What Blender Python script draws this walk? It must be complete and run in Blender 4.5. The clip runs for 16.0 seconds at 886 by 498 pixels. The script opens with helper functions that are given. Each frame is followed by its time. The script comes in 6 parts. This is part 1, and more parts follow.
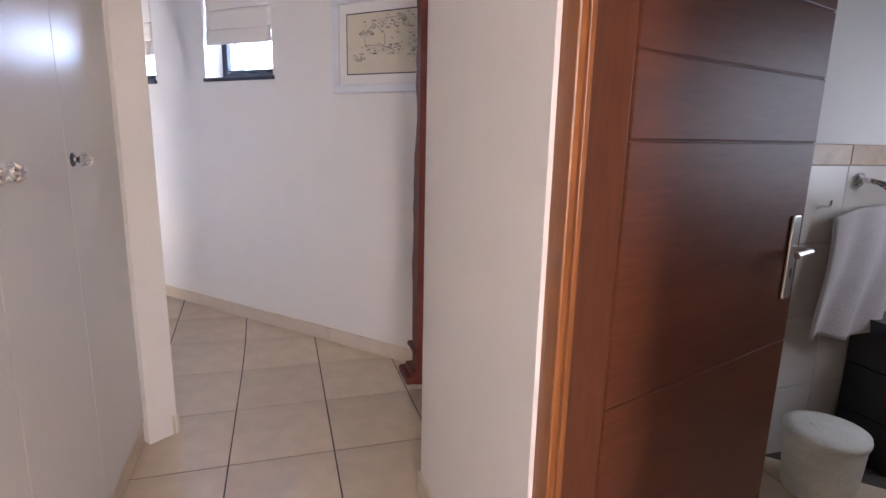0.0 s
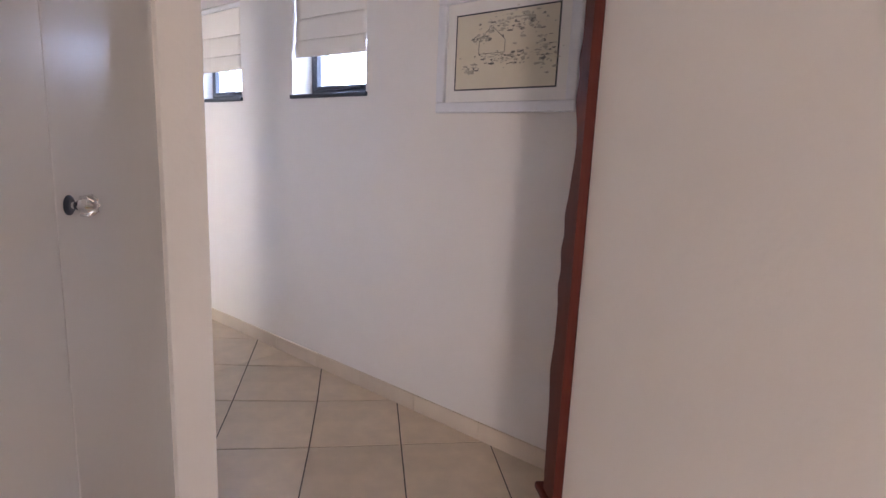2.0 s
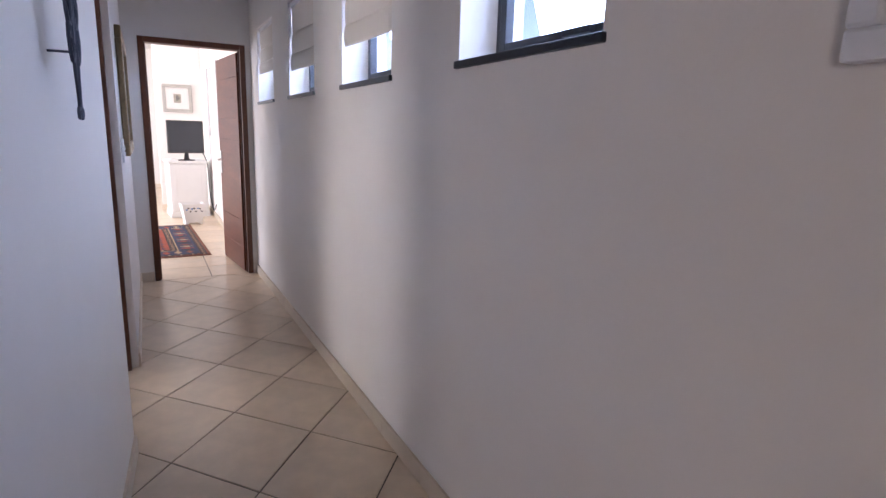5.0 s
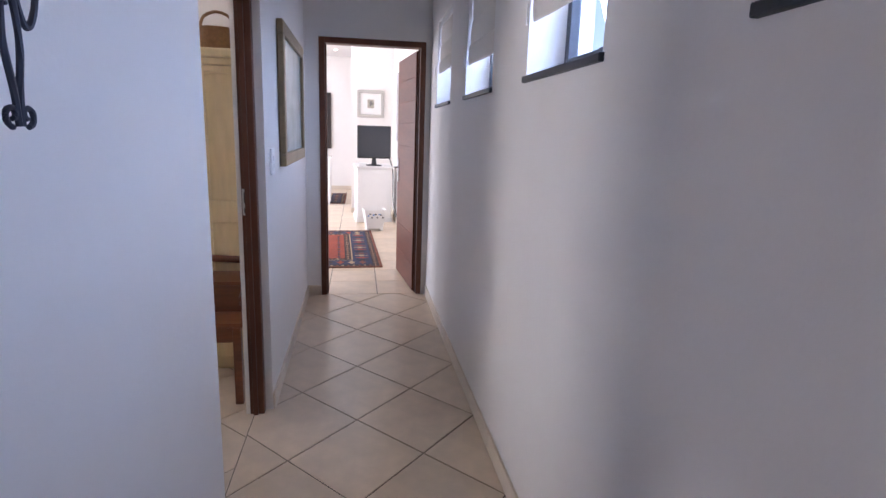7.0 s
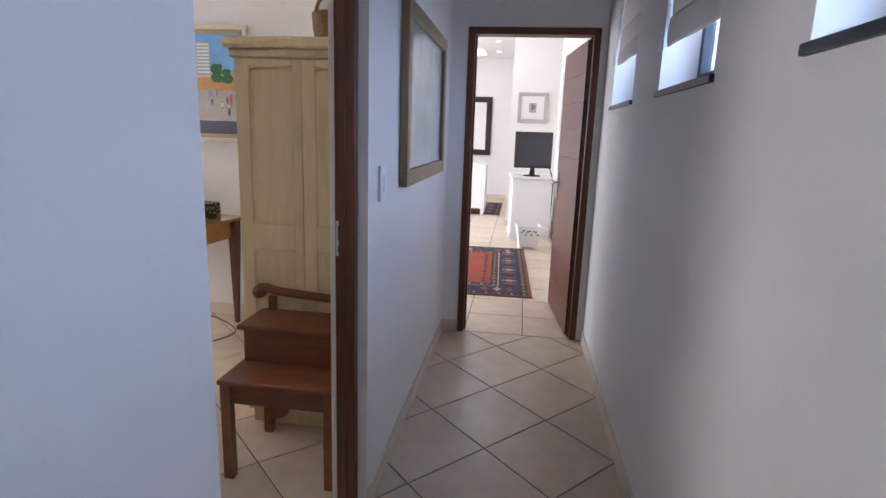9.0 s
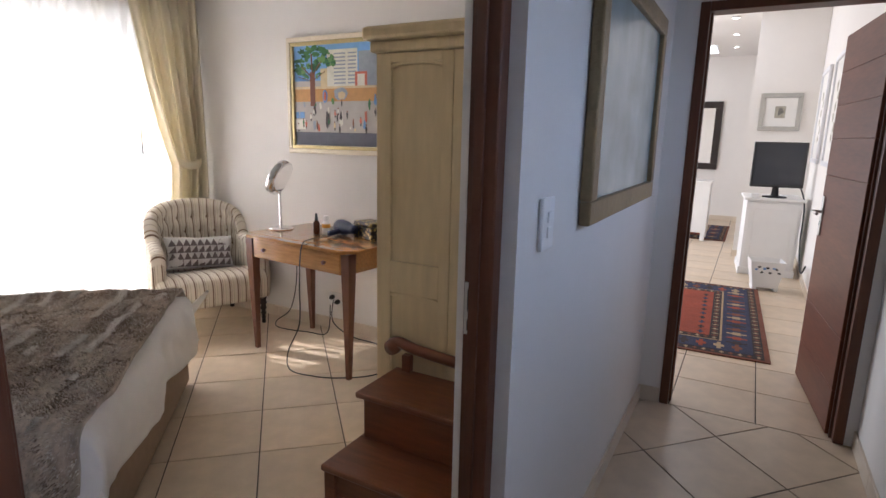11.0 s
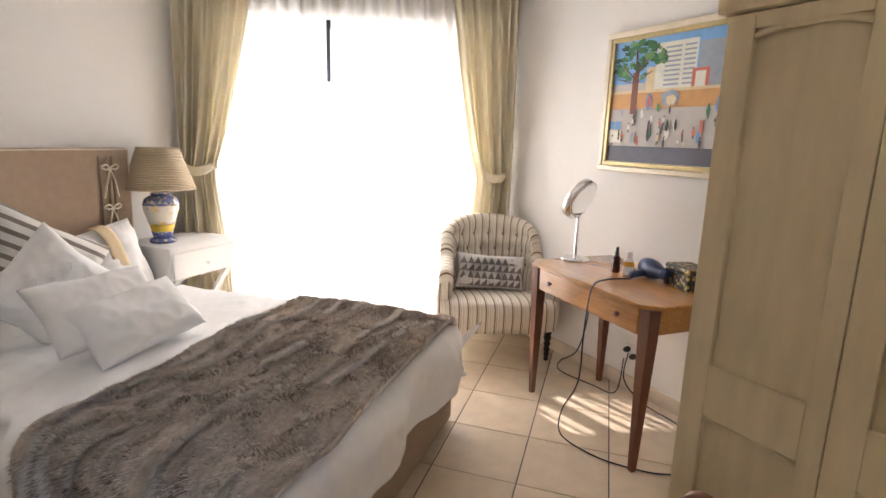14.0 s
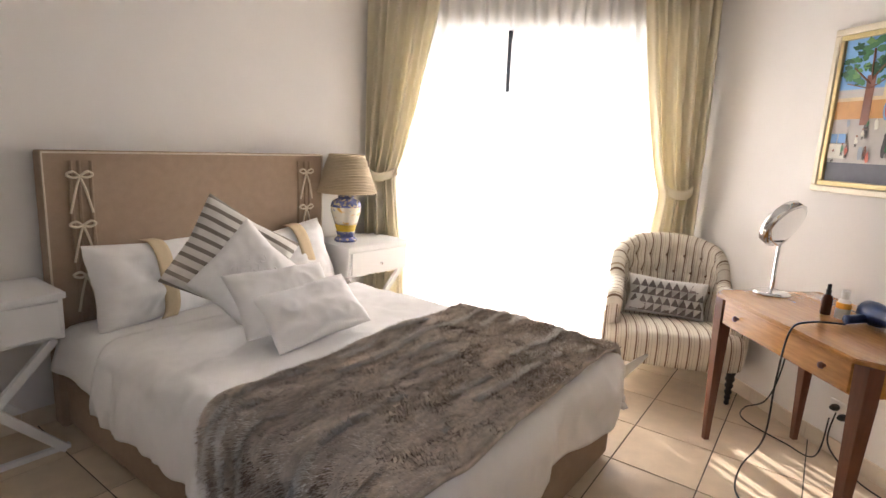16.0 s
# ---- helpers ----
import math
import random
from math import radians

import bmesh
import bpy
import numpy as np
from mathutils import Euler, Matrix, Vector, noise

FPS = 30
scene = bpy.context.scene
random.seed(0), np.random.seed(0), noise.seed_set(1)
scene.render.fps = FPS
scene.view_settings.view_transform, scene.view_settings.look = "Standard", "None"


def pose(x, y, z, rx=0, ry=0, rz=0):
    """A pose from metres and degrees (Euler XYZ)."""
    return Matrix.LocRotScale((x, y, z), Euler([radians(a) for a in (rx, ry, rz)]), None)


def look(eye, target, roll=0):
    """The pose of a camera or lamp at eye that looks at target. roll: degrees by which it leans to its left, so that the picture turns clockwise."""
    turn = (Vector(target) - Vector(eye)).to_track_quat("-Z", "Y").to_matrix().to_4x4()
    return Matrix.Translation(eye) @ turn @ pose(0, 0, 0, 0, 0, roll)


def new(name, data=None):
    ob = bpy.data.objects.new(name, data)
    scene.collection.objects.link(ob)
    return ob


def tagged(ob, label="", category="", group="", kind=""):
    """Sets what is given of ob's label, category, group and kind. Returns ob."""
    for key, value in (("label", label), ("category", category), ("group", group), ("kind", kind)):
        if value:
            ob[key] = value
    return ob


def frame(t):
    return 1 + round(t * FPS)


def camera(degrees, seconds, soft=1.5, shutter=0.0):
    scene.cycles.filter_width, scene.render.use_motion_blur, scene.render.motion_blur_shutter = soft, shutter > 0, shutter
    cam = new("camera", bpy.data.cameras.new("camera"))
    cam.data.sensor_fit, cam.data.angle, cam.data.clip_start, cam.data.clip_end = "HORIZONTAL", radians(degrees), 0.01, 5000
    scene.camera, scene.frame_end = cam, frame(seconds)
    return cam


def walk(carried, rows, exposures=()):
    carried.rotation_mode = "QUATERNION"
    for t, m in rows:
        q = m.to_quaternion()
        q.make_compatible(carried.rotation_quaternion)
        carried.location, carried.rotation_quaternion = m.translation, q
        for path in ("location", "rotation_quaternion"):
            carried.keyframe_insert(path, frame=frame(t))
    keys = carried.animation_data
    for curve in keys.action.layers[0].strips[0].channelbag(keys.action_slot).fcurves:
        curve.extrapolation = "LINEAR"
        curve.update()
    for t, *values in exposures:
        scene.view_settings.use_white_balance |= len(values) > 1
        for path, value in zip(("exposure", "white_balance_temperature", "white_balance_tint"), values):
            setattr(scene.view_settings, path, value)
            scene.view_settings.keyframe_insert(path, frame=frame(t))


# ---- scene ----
cam = camera(77.4, 16.0)
PATH = [
    (0, (-2.433, -0.118, 1.295), (-0.756, 0.889, 0.877), 1.3),
    (0.5, (-2.373, -0.009, 1.305), (-0.736, 1.069, 0.908), 1.4),
    (1, (-2.278, 0.093, 1.31), (-0.673, 1.224, 0.929), 1.9),
    (1.5, (-2.117, 0.226, 1.324), (-0.55, 1.413, 0.956), 2.3),
    (2, (-1.965, 0.369, 1.331), (-0.454, 1.629, 0.972), 2.4),
    (2.5, (-1.814, 0.549, 1.349), (-0.352, 1.868, 0.997), 3.1),
    (3, (-1.612, 0.732, 1.349), (-0.219, 2.12, 0.985), 3.5),
    (5.3, (-0.824, 1.741, 1.385), (0.014, 3.511, 0.979), 1.6),
    (5.5, (-0.791, 1.829, 1.395), (-0.011, 3.625, 0.989), 1.6),
    (6, (-0.719, 2.024, 1.397), (-0.085, 3.877, 0.988), 1.8),
    (6.5, (-0.64, 2.213, 1.396), (-0.164, 4.112, 0.986), 1.8),
    (7, (-0.588, 2.405, 1.395), (-0.284, 4.339, 0.983), 1.9),
    (7.5, (-0.561, 2.648, 1.402), (-0.398, 4.599, 0.991), 2.0),
    (8, (-0.527, 2.859, 1.39), (-0.486, 4.816, 0.983), 2.0),
    (8.2, (-0.525, 2.939, 1.398), (-0.531, 4.896, 0.988), 2.1),
    (10.3, (-0.463, 3.704, 1.426), (-1.2, 5.52, 1.029), 1.1),
    (10.5, (-0.492, 3.774, 1.417), (-1.291, 5.565, 1.022), 1.1),
    (11, (-0.581, 3.957, 1.426), (-1.528, 5.673, 1.032), 1.3),
    (11.5, (-0.659, 4.103, 1.431), (-1.74, 5.738, 1.035), 1.5),
    (12, (-0.729, 4.239, 1.43), (-1.978, 5.75, 1.034), 1.6),
    (12.5, (-0.789, 4.332, 1.42), (-2.202, 5.692, 1.028), 1.7),
    (13, (-0.874, 4.418, 1.429), (-2.402, 5.647, 1.038), 1.7),
    (13.5, (-0.938, 4.465, 1.435), (-2.561, 5.568, 1.048), 2.0),
    (14, (-0.979, 4.518, 1.44), (-2.7, 5.46, 1.054), 2.1),
    (14.5, (-1.008, 4.546, 1.442), (-2.812, 5.318, 1.059), 2.4),
    (15, (-1.024, 4.561, 1.447), (-2.885, 5.185, 1.064), 2.5),
    (15.5, (-1.021, 4.587, 1.435), (-2.925, 5.07, 1.061), 2.6),
    (16, (-1.033, 4.597, 1.451), (-2.964, 4.953, 1.069), 2.9),
]
walk(cam, [(t, look(eye, target, roll)) for t, eye, target, roll in PATH],
     exposures=[(0, 1.86, 5950, 21), (0.5, 1.78, 5950, 21), (3, 1.46, 6250, 23), (5.5, 0.76, 5950, 24), (8, 0.72, 5700, 21), (10.5, -0.06, 5850, 16), (12, 0.26, 6150, 17), (14, 0.42, 6200, 16), (16, 0.39, 6350, 17)])

# ---- light ----
world = bpy.data.worlds.new("sky")
scene.world = world
world.use_nodes = True
wn = world.node_tree
sky = wn.nodes.new("ShaderNodeTexSky")
sky.sky_type = 'NISHITA'
sky.sun_disc = False
SUN_DIR = Vector((0.80, 0.12, -0.62)).normalized()      # the way the sunlight travels
sky.sun_elevation = math.asin(-SUN_DIR.z)
sky.sun_rotation = math.atan2(-SUN_DIR.x, -SUN_DIR.y)
wn.links.new(sky.outputs[0], wn.nodes["Background"].inputs[0])
wn.nodes["Background"].inputs[1].default_value = 0.15
sun = new("sun", bpy.data.lights.new("sun", 'SUN'))
sun.data.energy, sun.data.angle, sun.data.color = 5.0, radians(0.5), (1.0, 0.95, 0.86)
sun.matrix_world = look((-8, 5, 8), Vector((-8, 5, 8)) + SUN_DIR)


def area_light(name, eye, target, w, h, watts, color):
    li = bpy.data.lights.new(name, 'AREA')
    li.shape, li.size, li.size_y, li.energy, li.color = 'RECTANGLE', w, h, watts, color
    ob = new(name, li)
    ob.matrix_world = look(eye, target)
    return ob


def ceiling_bulb(name, x, y, z, watts, color, size=0.12):
    return area_light(name, (x, y, z), (x + 0.001, y, 0), size, size, watts, color)


SKY_BLUE = (0.56, 0.72, 1.0)
DAY = (1.0, 0.975, 0.945)
# daylight in the openings: corridor windows, bedroom window
for wy in (2.885, 4.06, 5.22, 6.375):
    area_light("window_daylight", (0.225, wy, 1.90), (-1.0, wy, 1.50), 0.56, 0.52, 6.5 if wy < 3 else 9.0, SKY_BLUE)
area_light("bedroom_daylight", (-5.28, 6.02, 1.13), (-4.32, 5.66, 1.05), 1.62, 1.62, 110.0, DAY)
# added fill for the dark passage, set in an unseen back wall
area_light("passage_fill", (-4.62, -1.72, 1.55), (-3.3, -0.3, 1.3), 0.85, 1.3, 54.0, (1.0, 0.86, 0.74))
# added fill for the sitting room, in an unseen opening of its left wall
area_light("sitting_fill", (-4.55, 11.2, 1.4), (-1.0, 11.2, 1.0), 4.5, 1.9, 137.0, (0.95, 0.98, 1.0))
# added fill hanging free in the bathroom, at no window
area_light("bathroom_fill", (0.10, -1.25, 1.35), (-0.5, -0.3, 0.75), 0.5, 0.7, 1.9, (0.85, 0.93, 1.0))


# ---- materials ----
def mat(name, color, rough=0.6, metal=0.0, scale=20.0, vary=0.06, bump=0.0, bump_scale=None, spec=0.5, coat=0.0, rand=0.0, detail=4.0,
        stretch=(1, 1, 1)):
    m = bpy.data.materials.new(name)
    m.use_nodes = True
    nt = m.node_tree
    p = nt.nodes["Principled BSDF"]
    p.inputs["Roughness"].default_value, p.inputs["Metallic"].default_value = rough, metal
    p.inputs["Specular IOR Level"].default_value = spec
    p.inputs["Coat Weight"].default_value = coat
    tc = nt.nodes.new("ShaderNodeTexCoord")
    mp = nt.nodes.new("ShaderNodeMapping")
    mp.inputs["Scale"].default_value = stretch
    nt.links.new(tc.outputs["Object"], mp.inputs["Vector"])
    n1 = nt.nodes.new("ShaderNodeTexNoise")
    n1.inputs["Scale"].default_value, n1.inputs["Detail"].default_value = scale, detail
    n2 = nt.nodes.new("ShaderNodeTexNoise")
    n2.inputs["Scale"].default_value, n2.inputs["Detail"].default_value = scale / 9.0, 2.0
    for n in (n1, n2):
        nt.links.new(mp.outputs[0], n.inputs["Vector"])
    ad = nt.nodes.new("ShaderNodeMath")
    ad.operation = 'ADD'
    nt.links.new(n1.outputs["Fac"], ad.inputs[0])
    nt.links.new(n2.outputs["Fac"], ad.inputs[1])
    ramp = nt.nodes.new("ShaderNodeMapRange")
    ramp.inputs["From Min"].default_value, ramp.inputs["From Max"].default_value = 0.6, 1.4
    ramp.inputs["To Min"].default_value, ramp.inputs["To Max"].default_value = 1.0 - vary, 1.0 + vary
    nt.links.new(ad.outputs[0], ramp.inputs["Value"])
    hs = nt.nodes.new("ShaderNodeHueSaturation")
    hs.inputs["Color"].default_value = (*color, 1)
    val = ramp.outputs[0]
    if rand:
        oi = nt.nodes.new("ShaderNodeObjectInfo")
        mr = nt.nodes.new("ShaderNodeMapRange")
        mr.inputs["To Min"].default_value, mr.inputs["To Max"].default_value = 1 - rand, 1 + rand
        nt.links.new(oi.outputs["Random"], mr.inputs["Value"])
        mu = nt.nodes.new("ShaderNodeMath")
        mu.operation = 'MULTIPLY'
        nt.links.new(val, mu.inputs[0])
        nt.links.new(mr.outputs[0], mu.inputs[1])
        val = mu.outputs[0]
    nt.links.new(val, hs.inputs["Value"])
    nt.links.new(hs.outputs[0], p.inputs["Base Color"])
    if bump:
        nb = nt.nodes.new("ShaderNodeTexNoise")
        nb.inputs["Scale"].default_value, nb.inputs["Detail"].default_value = bump_scale or scale, 5.0
        nt.links.new(mp.outputs[0], nb.inputs["Vector"])
        bp = nt.nodes.new("ShaderNodeBump")
        bp.inputs["Strength"].default_value, bp.inputs["Distance"].default_value = bump, 0.01
        nt.links.new(nb.outputs["Fac"], bp.inputs["Height"])
        nt.links.new(bp.outputs[0], p.inputs["Normal"])
    return m


def two_tone(m, color2, texture, lo, hi, tex_in=None, mapping=None):
    """Mix a second colour into material m by a texture node made by the caller's function."""
    nt = m.node_tree
    p = nt.nodes["Principled BSDF"]
    old = p.inputs["Base Color"].links[0].from_socket
    tc = nt.nodes.new("ShaderNodeTexCoord")
    mp = nt.nodes.new("ShaderNodeMapping")
    if mapping:
        mp.inputs["Scale"].default_value = mapping
    nt.links.new(tc.outputs["Object"], mp.inputs["Vector"])
    tx = nt.nodes.new(texture)
    nt.links.new(mp.outputs[0], tx.inputs["Vector"])
    for key, value in (tex_in or {}).items():
        tx.inputs[key].default_value = value
    mr = nt.nodes.new("ShaderNodeMapRange")
    mr.inputs["From Min"].default_value, mr.inputs["From Max"].default_value = lo, hi
    fac = [o for o in tx.outputs if o.name in ("Fac", "Distance")][0]
    nt.links.new(fac, mr.inputs["Value"])
    mx = nt.nodes.new("ShaderNodeMix")
    mx.data_type = 'RGBA'
    nt.links.new(mr.outputs[0], mx.inputs[0])
    nt.links.new(old, mx.inputs[6])
    mx.inputs[7].default_value = (*color2, 1)
    nt.links.new(mx.outputs[2], p.inputs["Base Color"])
    return tx


def emission(name, color, strength):
    m = bpy.data.materials.new(name)
    m.use_nodes = True
    p = m.node_tree.nodes["Principled BSDF"]
    p.inputs["Base Color"].default_value = (*color, 1)
    p.inputs["Emission Color"].default_value = (*color, 1)
    p.inputs["Emission Strength"].default_value = strength
    return m


def glass(name):
    m = bpy.data.materials.new(name)
    m.use_nodes = True
    p = m.node_tree.nodes["Principled BSDF"]
    p.inputs["Transmission Weight"].default_value, p.inputs["Roughness"].default_value, p.inputs["IOR"].default_value = 1.0, 0.0, 1.45
    return m


def sheer(name, color, clear, rough=0.9, sub=0.5):
    """Thin cloth: part clear, part translucent, part matt."""
    m = bpy.data.materials.new(name)
    m.use_nodes = True
    nt = m.node_tree
    out = nt.nodes["Material Output"]
    nt.nodes.remove(nt.nodes["Principled BSDF"])
    di = nt.nodes.new("ShaderNodeBsdfDiffuse")
    tr = nt.nodes.new("ShaderNodeBsdfTranslucent")
    tp = nt.nodes.new("ShaderNodeBsdfTransparent")
    wv = nt.nodes.new("ShaderNodeTexNoise")
    wv.inputs["Scale"].default_value = 60.0
    hs = nt.nodes.new("ShaderNodeHueSaturation")
    hs.inputs["Color"].default_value = (*color, 1)
    mr = nt.nodes.new("ShaderNodeMapRange")
    mr.inputs["To Min"].default_value, mr.inputs["To Max"].default_value = 0.94, 1.04
    nt.links.new(wv.outputs["Fac"], mr.inputs["Value"])
    nt.links.new(mr.outputs[0], hs.inputs["Value"])
    nt.links.new(hs.outputs[0], di.inputs["Color"])
    nt.links.new(hs.outputs[0], tr.inputs["Color"])
    m1 = nt.nodes.new("ShaderNodeMixShader")
    m1.inputs[0].default_value = sub
    nt.links.new(di.outputs[0], m1.inputs[1])
    nt.links.new(tr.outputs[0], m1.inputs[2])
    m2 = nt.nodes.new("ShaderNodeMixShader")
    m2.inputs[0].default_value = clear
    nt.links.new(m1.outputs[0], m2.inputs[1])
    nt.links.new(tp.outputs[0], m2.inputs[2])
    nt.links.new(m2.outputs[0], out.inputs["Surface"])
    return m


WALL = mat("wall_paint", (0.80, 0.765, 0.72), 0.75, scale=6, vary=0.02, bump=0.08, bump_scale=60)
CEIL = mat("ceiling_paint", (0.82, 0.80, 0.77), 0.85, scale=5, vary=0.02)
CLOSET = mat("closet_paint", (0.82, 0.81, 0.80), 0.27, scale=4, vary=0.015, bump=0.03, bump_scale=40)
TILE = mat("cream_floor_tile", (0.62, 0.495, 0.355), 0.30, scale=9, vary=0.16, bump=0.04, bump_scale=30, rand=0.05)
GROUT = mat("dark_grout", (0.075, 0.06, 0.05), 0.9, scale=60, vary=0.2)
SKIRT = mat("skirting_tile", (0.66, 0.56, 0.44), 0.4, scale=9, vary=0.07, rand=0.05)
FRAMEWOOD = mat("meranti_frame", (0.115, 0.037, 0.016), 0.42, scale=14, vary=0.3, bump=0.06, stretch=(6, 6, 0.6))
FRAMEWOOD_LIGHT = mat("varnished_frame", (0.28, 0.10, 0.028), 0.35, scale=14, vary=0.3, bump=0.06, stretch=(6, 6, 0.6))
DOORWOOD = mat("door_veneer", (0.135, 0.042, 0.019), 0.45, scale=12, vary=0.25, spec=0.25, bump=0.03, stretch=(0.8, 0.8, 7))
RACKWOOD = mat("mahogany", (0.085, 0.016, 0.010), 0.5, scale=16, vary=0.25, spec=0.2, stretch=(4, 4, 0.7))
CHROME = mat("chrome", (0.75, 0.75, 0.76), 0.12, 1.0, scale=30, vary=0.03)
STEEL = mat("brushed_steel", (0.6, 0.59, 0.57), 0.3, 1.0, scale=30, vary=0.05)
IRON = mat("wrought_iron", (0.05, 0.055, 0.075), 0.5, 0.6, scale=40, vary=0.2, bump=0.1)
WINFRAME = mat("dark_window_frame", (0.025, 0.03, 0.04), 0.4, 0.2, scale=40, vary=0.15)
GLASS = glass("window_glass")
BLINDCLOTH = sheer("roman_blind_cloth", (0.74, 0.68, 0.60), 0.0, sub=0.10)
SHEER = sheer("sheer_curtain_cloth", (0.92, 0.905, 0.86), 0.07, sub=0.55)
DRAPE = sheer("drape_cloth", (0.93, 0.87, 0.715), 0.0, sub=0.48)
WHITE = mat("white_painted_wood", (0.80, 0.79, 0.77), 0.4, scale=8, vary=0.03, bump=0.03)
CREAM = mat("cream_painted_wood", (0.72, 0.565, 0.33), 0.45, scale=12, vary=0.13, bump=0.08, bump_scale=40, stretch=(2.5, 2.5, 0.5))
HEADCLOTH = mat("tan_linen", (0.38, 0.275, 0.19), 0.9, scale=180, vary=0.10, bump=0.15, bump_scale=300)
PIPING = mat("cream_piping", (0.72, 0.62, 0.48), 0.9, scale=80, vary=0.05)
LINEN = mat("white_linen", (0.90, 0.875, 0.85), 0.9, scale=25, vary=0.025, bump=0.30, bump_scale=13)
TANBAND = mat("tan_band", (0.66, 0.52, 0.33), 0.9, scale=60, vary=0.06)
STRIPE = mat("striped_cushion_cloth", (0.80, 0.76, 0.70), 0.9, scale=120, vary=0.05)
CHAIRCLOTH = mat("striped_upholstery", (0.72, 0.64, 0.53), 0.85, scale=120, vary=0.06, bump=0.08)


def woven_stripes(m, period, bands):
    """Stripes along the cloth's UV: bands are (start, colour) in parts of the period."""
    nt = m.node_tree
    uv = nt.nodes.new("ShaderNodeTexCoord")
    sep = nt.nodes.new("ShaderNodeSeparateXYZ")
    nt.links.new(uv.outputs["UV"], sep.inputs[0])
    div = nt.nodes.new("ShaderNodeMath")
    div.operation = 'DIVIDE'
    div.inputs[1].default_value = period
    nt.links.new(sep.outputs[0], div.inputs[0])
    fr = nt.nodes.new("ShaderNodeMath")
    fr.operation = 'FRACT'
    nt.links.new(div.outputs[0], fr.inputs[0])
    ramp = nt.nodes.new("ShaderNodeValToRGB")
    ramp.color_ramp.interpolation = 'CONSTANT'
    el = ramp.color_ramp.elements
    el[0].position, el[0].color = bands[0][0], (*bands[0][1], 1)
    el[1].position, el[1].color = bands[1][0], (*bands[1][1], 1)
    for at, col in bands[2:]:
        el.new(at).color = (*col, 1)
    nt.links.new(fr.outputs[0], ramp.inputs[0])
    hs = [n for n in nt.nodes if n.type == 'HUE_SAT'][0]
    nt.links.new(ramp.outputs[0], hs.inputs["Color"])


TRICLOTH = mat("triangle_print_cloth", (0.70, 0.68, 0.66), 0.9, scale=120, vary=0.05)
FUR = mat("faux_fur", (0.58, 0.485, 0.395), 0.95, scale=26, vary=0.45, detail=8, stretch=(1, 2.2, 1))
DESKWOOD = mat("honey_wood", (0.50, 0.235, 0.068), 0.2, scale=10, vary=0.30, bump=0.03, stretch=(0.9, 7, 7), coat=0.5)
DESKLEG = mat("dark_desk_leg", (0.16, 0.055, 0.025), 0.4, scale=14, vary=0.25, stretch=(5, 5, 0.7))
STEPWOOD = mat("reddish_step_wood", (0.175, 0.056, 0.021), 0.3, scale=10, vary=0.35, bump=0.03, stretch=(0.8, 6, 6), coat=0.2)
DARKLEG = mat("ebony_leg", (0.02, 0.012, 0.01), 0.35, scale=20, vary=0.2)
GOLD = mat("gilt_frame", (0.50, 0.40, 0.20), 0.35, 0.7, scale=40, vary=0.15, bump=0.2, bump_scale=90)
OLDGOLD = mat("old_gold_frame", (0.26, 0.19, 0.10), 0.45, 0.4, scale=40, vary=0.25, bump=0.3, bump_scale=90)
SILVERWHITE = mat("silver_white_frame", (0.74, 0.74, 0.76), 0.4, 0.1, scale=30, vary=0.04)
MOUNT = mat("picture_mount", (0.78, 0.76, 0.72), 0.8, scale=20, vary=0.02)
PAPER = mat("drawing_paper", (0.66, 0.60, 0.47), 0.8, scale=20, vary=0.04)
BLACK = mat("black_plastic", (0.015, 0.015, 0.017), 0.35, scale=40, vary=0.1)
SCREEN = mat("tv_screen", (0.03, 0.035, 0.045), 0.12, scale=10, vary=0.05)
LAMPCANE = mat("cane_shade", (0.58, 0.47, 0.32), 0.8, scale=40, vary=0.12, stretch=(1, 1, 8))
JAR = mat("cream_majolica", (0.80, 0.74, 0.60), 0.18, scale=14, vary=0.12, coat=0.4)
two_tone(JAR, (0.78, 0.50, 0.16), "ShaderNodeTexNoise", 0.54, 0.60, {"Scale": 20.0})
two_tone(JAR, (0.42, 0.44, 0.58), "ShaderNodeTexNoise", 0.63, 0.67, {"Scale": 31.0})
JARYELLOW = mat("yellow_majolica", (0.80, 0.54, 0.07), 0.18, scale=18, vary=0.2, coat=0.4)
JARBLUE = mat("blue_majolica", (0.16, 0.19, 0.42), 0.2, scale=30, vary=0.4, coat=0.4)
two_tone(JARBLUE, (0.66, 0.56, 0.36), "ShaderNodeTexNoise", 0.56, 0.60, {"Scale": 48.0})
BLUEPLASTIC = mat("blue_plastic", (0.02, 0.04, 0.13), 0.3, scale=20, vary=0.1)
AMBER = mat("amber_glass", (0.08, 0.02, 0.008), 0.15, scale=10, vary=0.1)
ORANGELABEL = mat("orange_label", (0.85, 0.42, 0.05), 0.5, scale=20, vary=0.05)
MIRROR = mat("mirror_glass", (0.92, 0.93, 0.93), 0.02, 1.0, scale=3, vary=0.0)
BATHTILE = mat("bathroom_wall_tile", (0.62, 0.56, 0.49), 0.25, scale=8, vary=0.06, rand=0.03)
BORDER = mat("border_tile", (0.48, 0.35, 0.24), 0.35, scale=22, vary=0.25)
TOWEL = mat("grey_towel", (0.50, 0.45, 0.43), 0.95, scale=90, vary=0.08, bump=0.4, bump_scale=200)
WICKER = mat("painted_wicker", (0.72, 0.69, 0.62), 0.7, scale=50, vary=0.12, bump=0.5, bump_scale=70, stretch=(1, 1, 3))
BLACKTILE = mat("black_tile", (0.02, 0.02, 0.022), 0.2, scale=10, vary=0.1)
SWITCH = mat("switch_plastic", (0.82, 0.81, 0.79), 0.35, scale=10, vary=0.01)
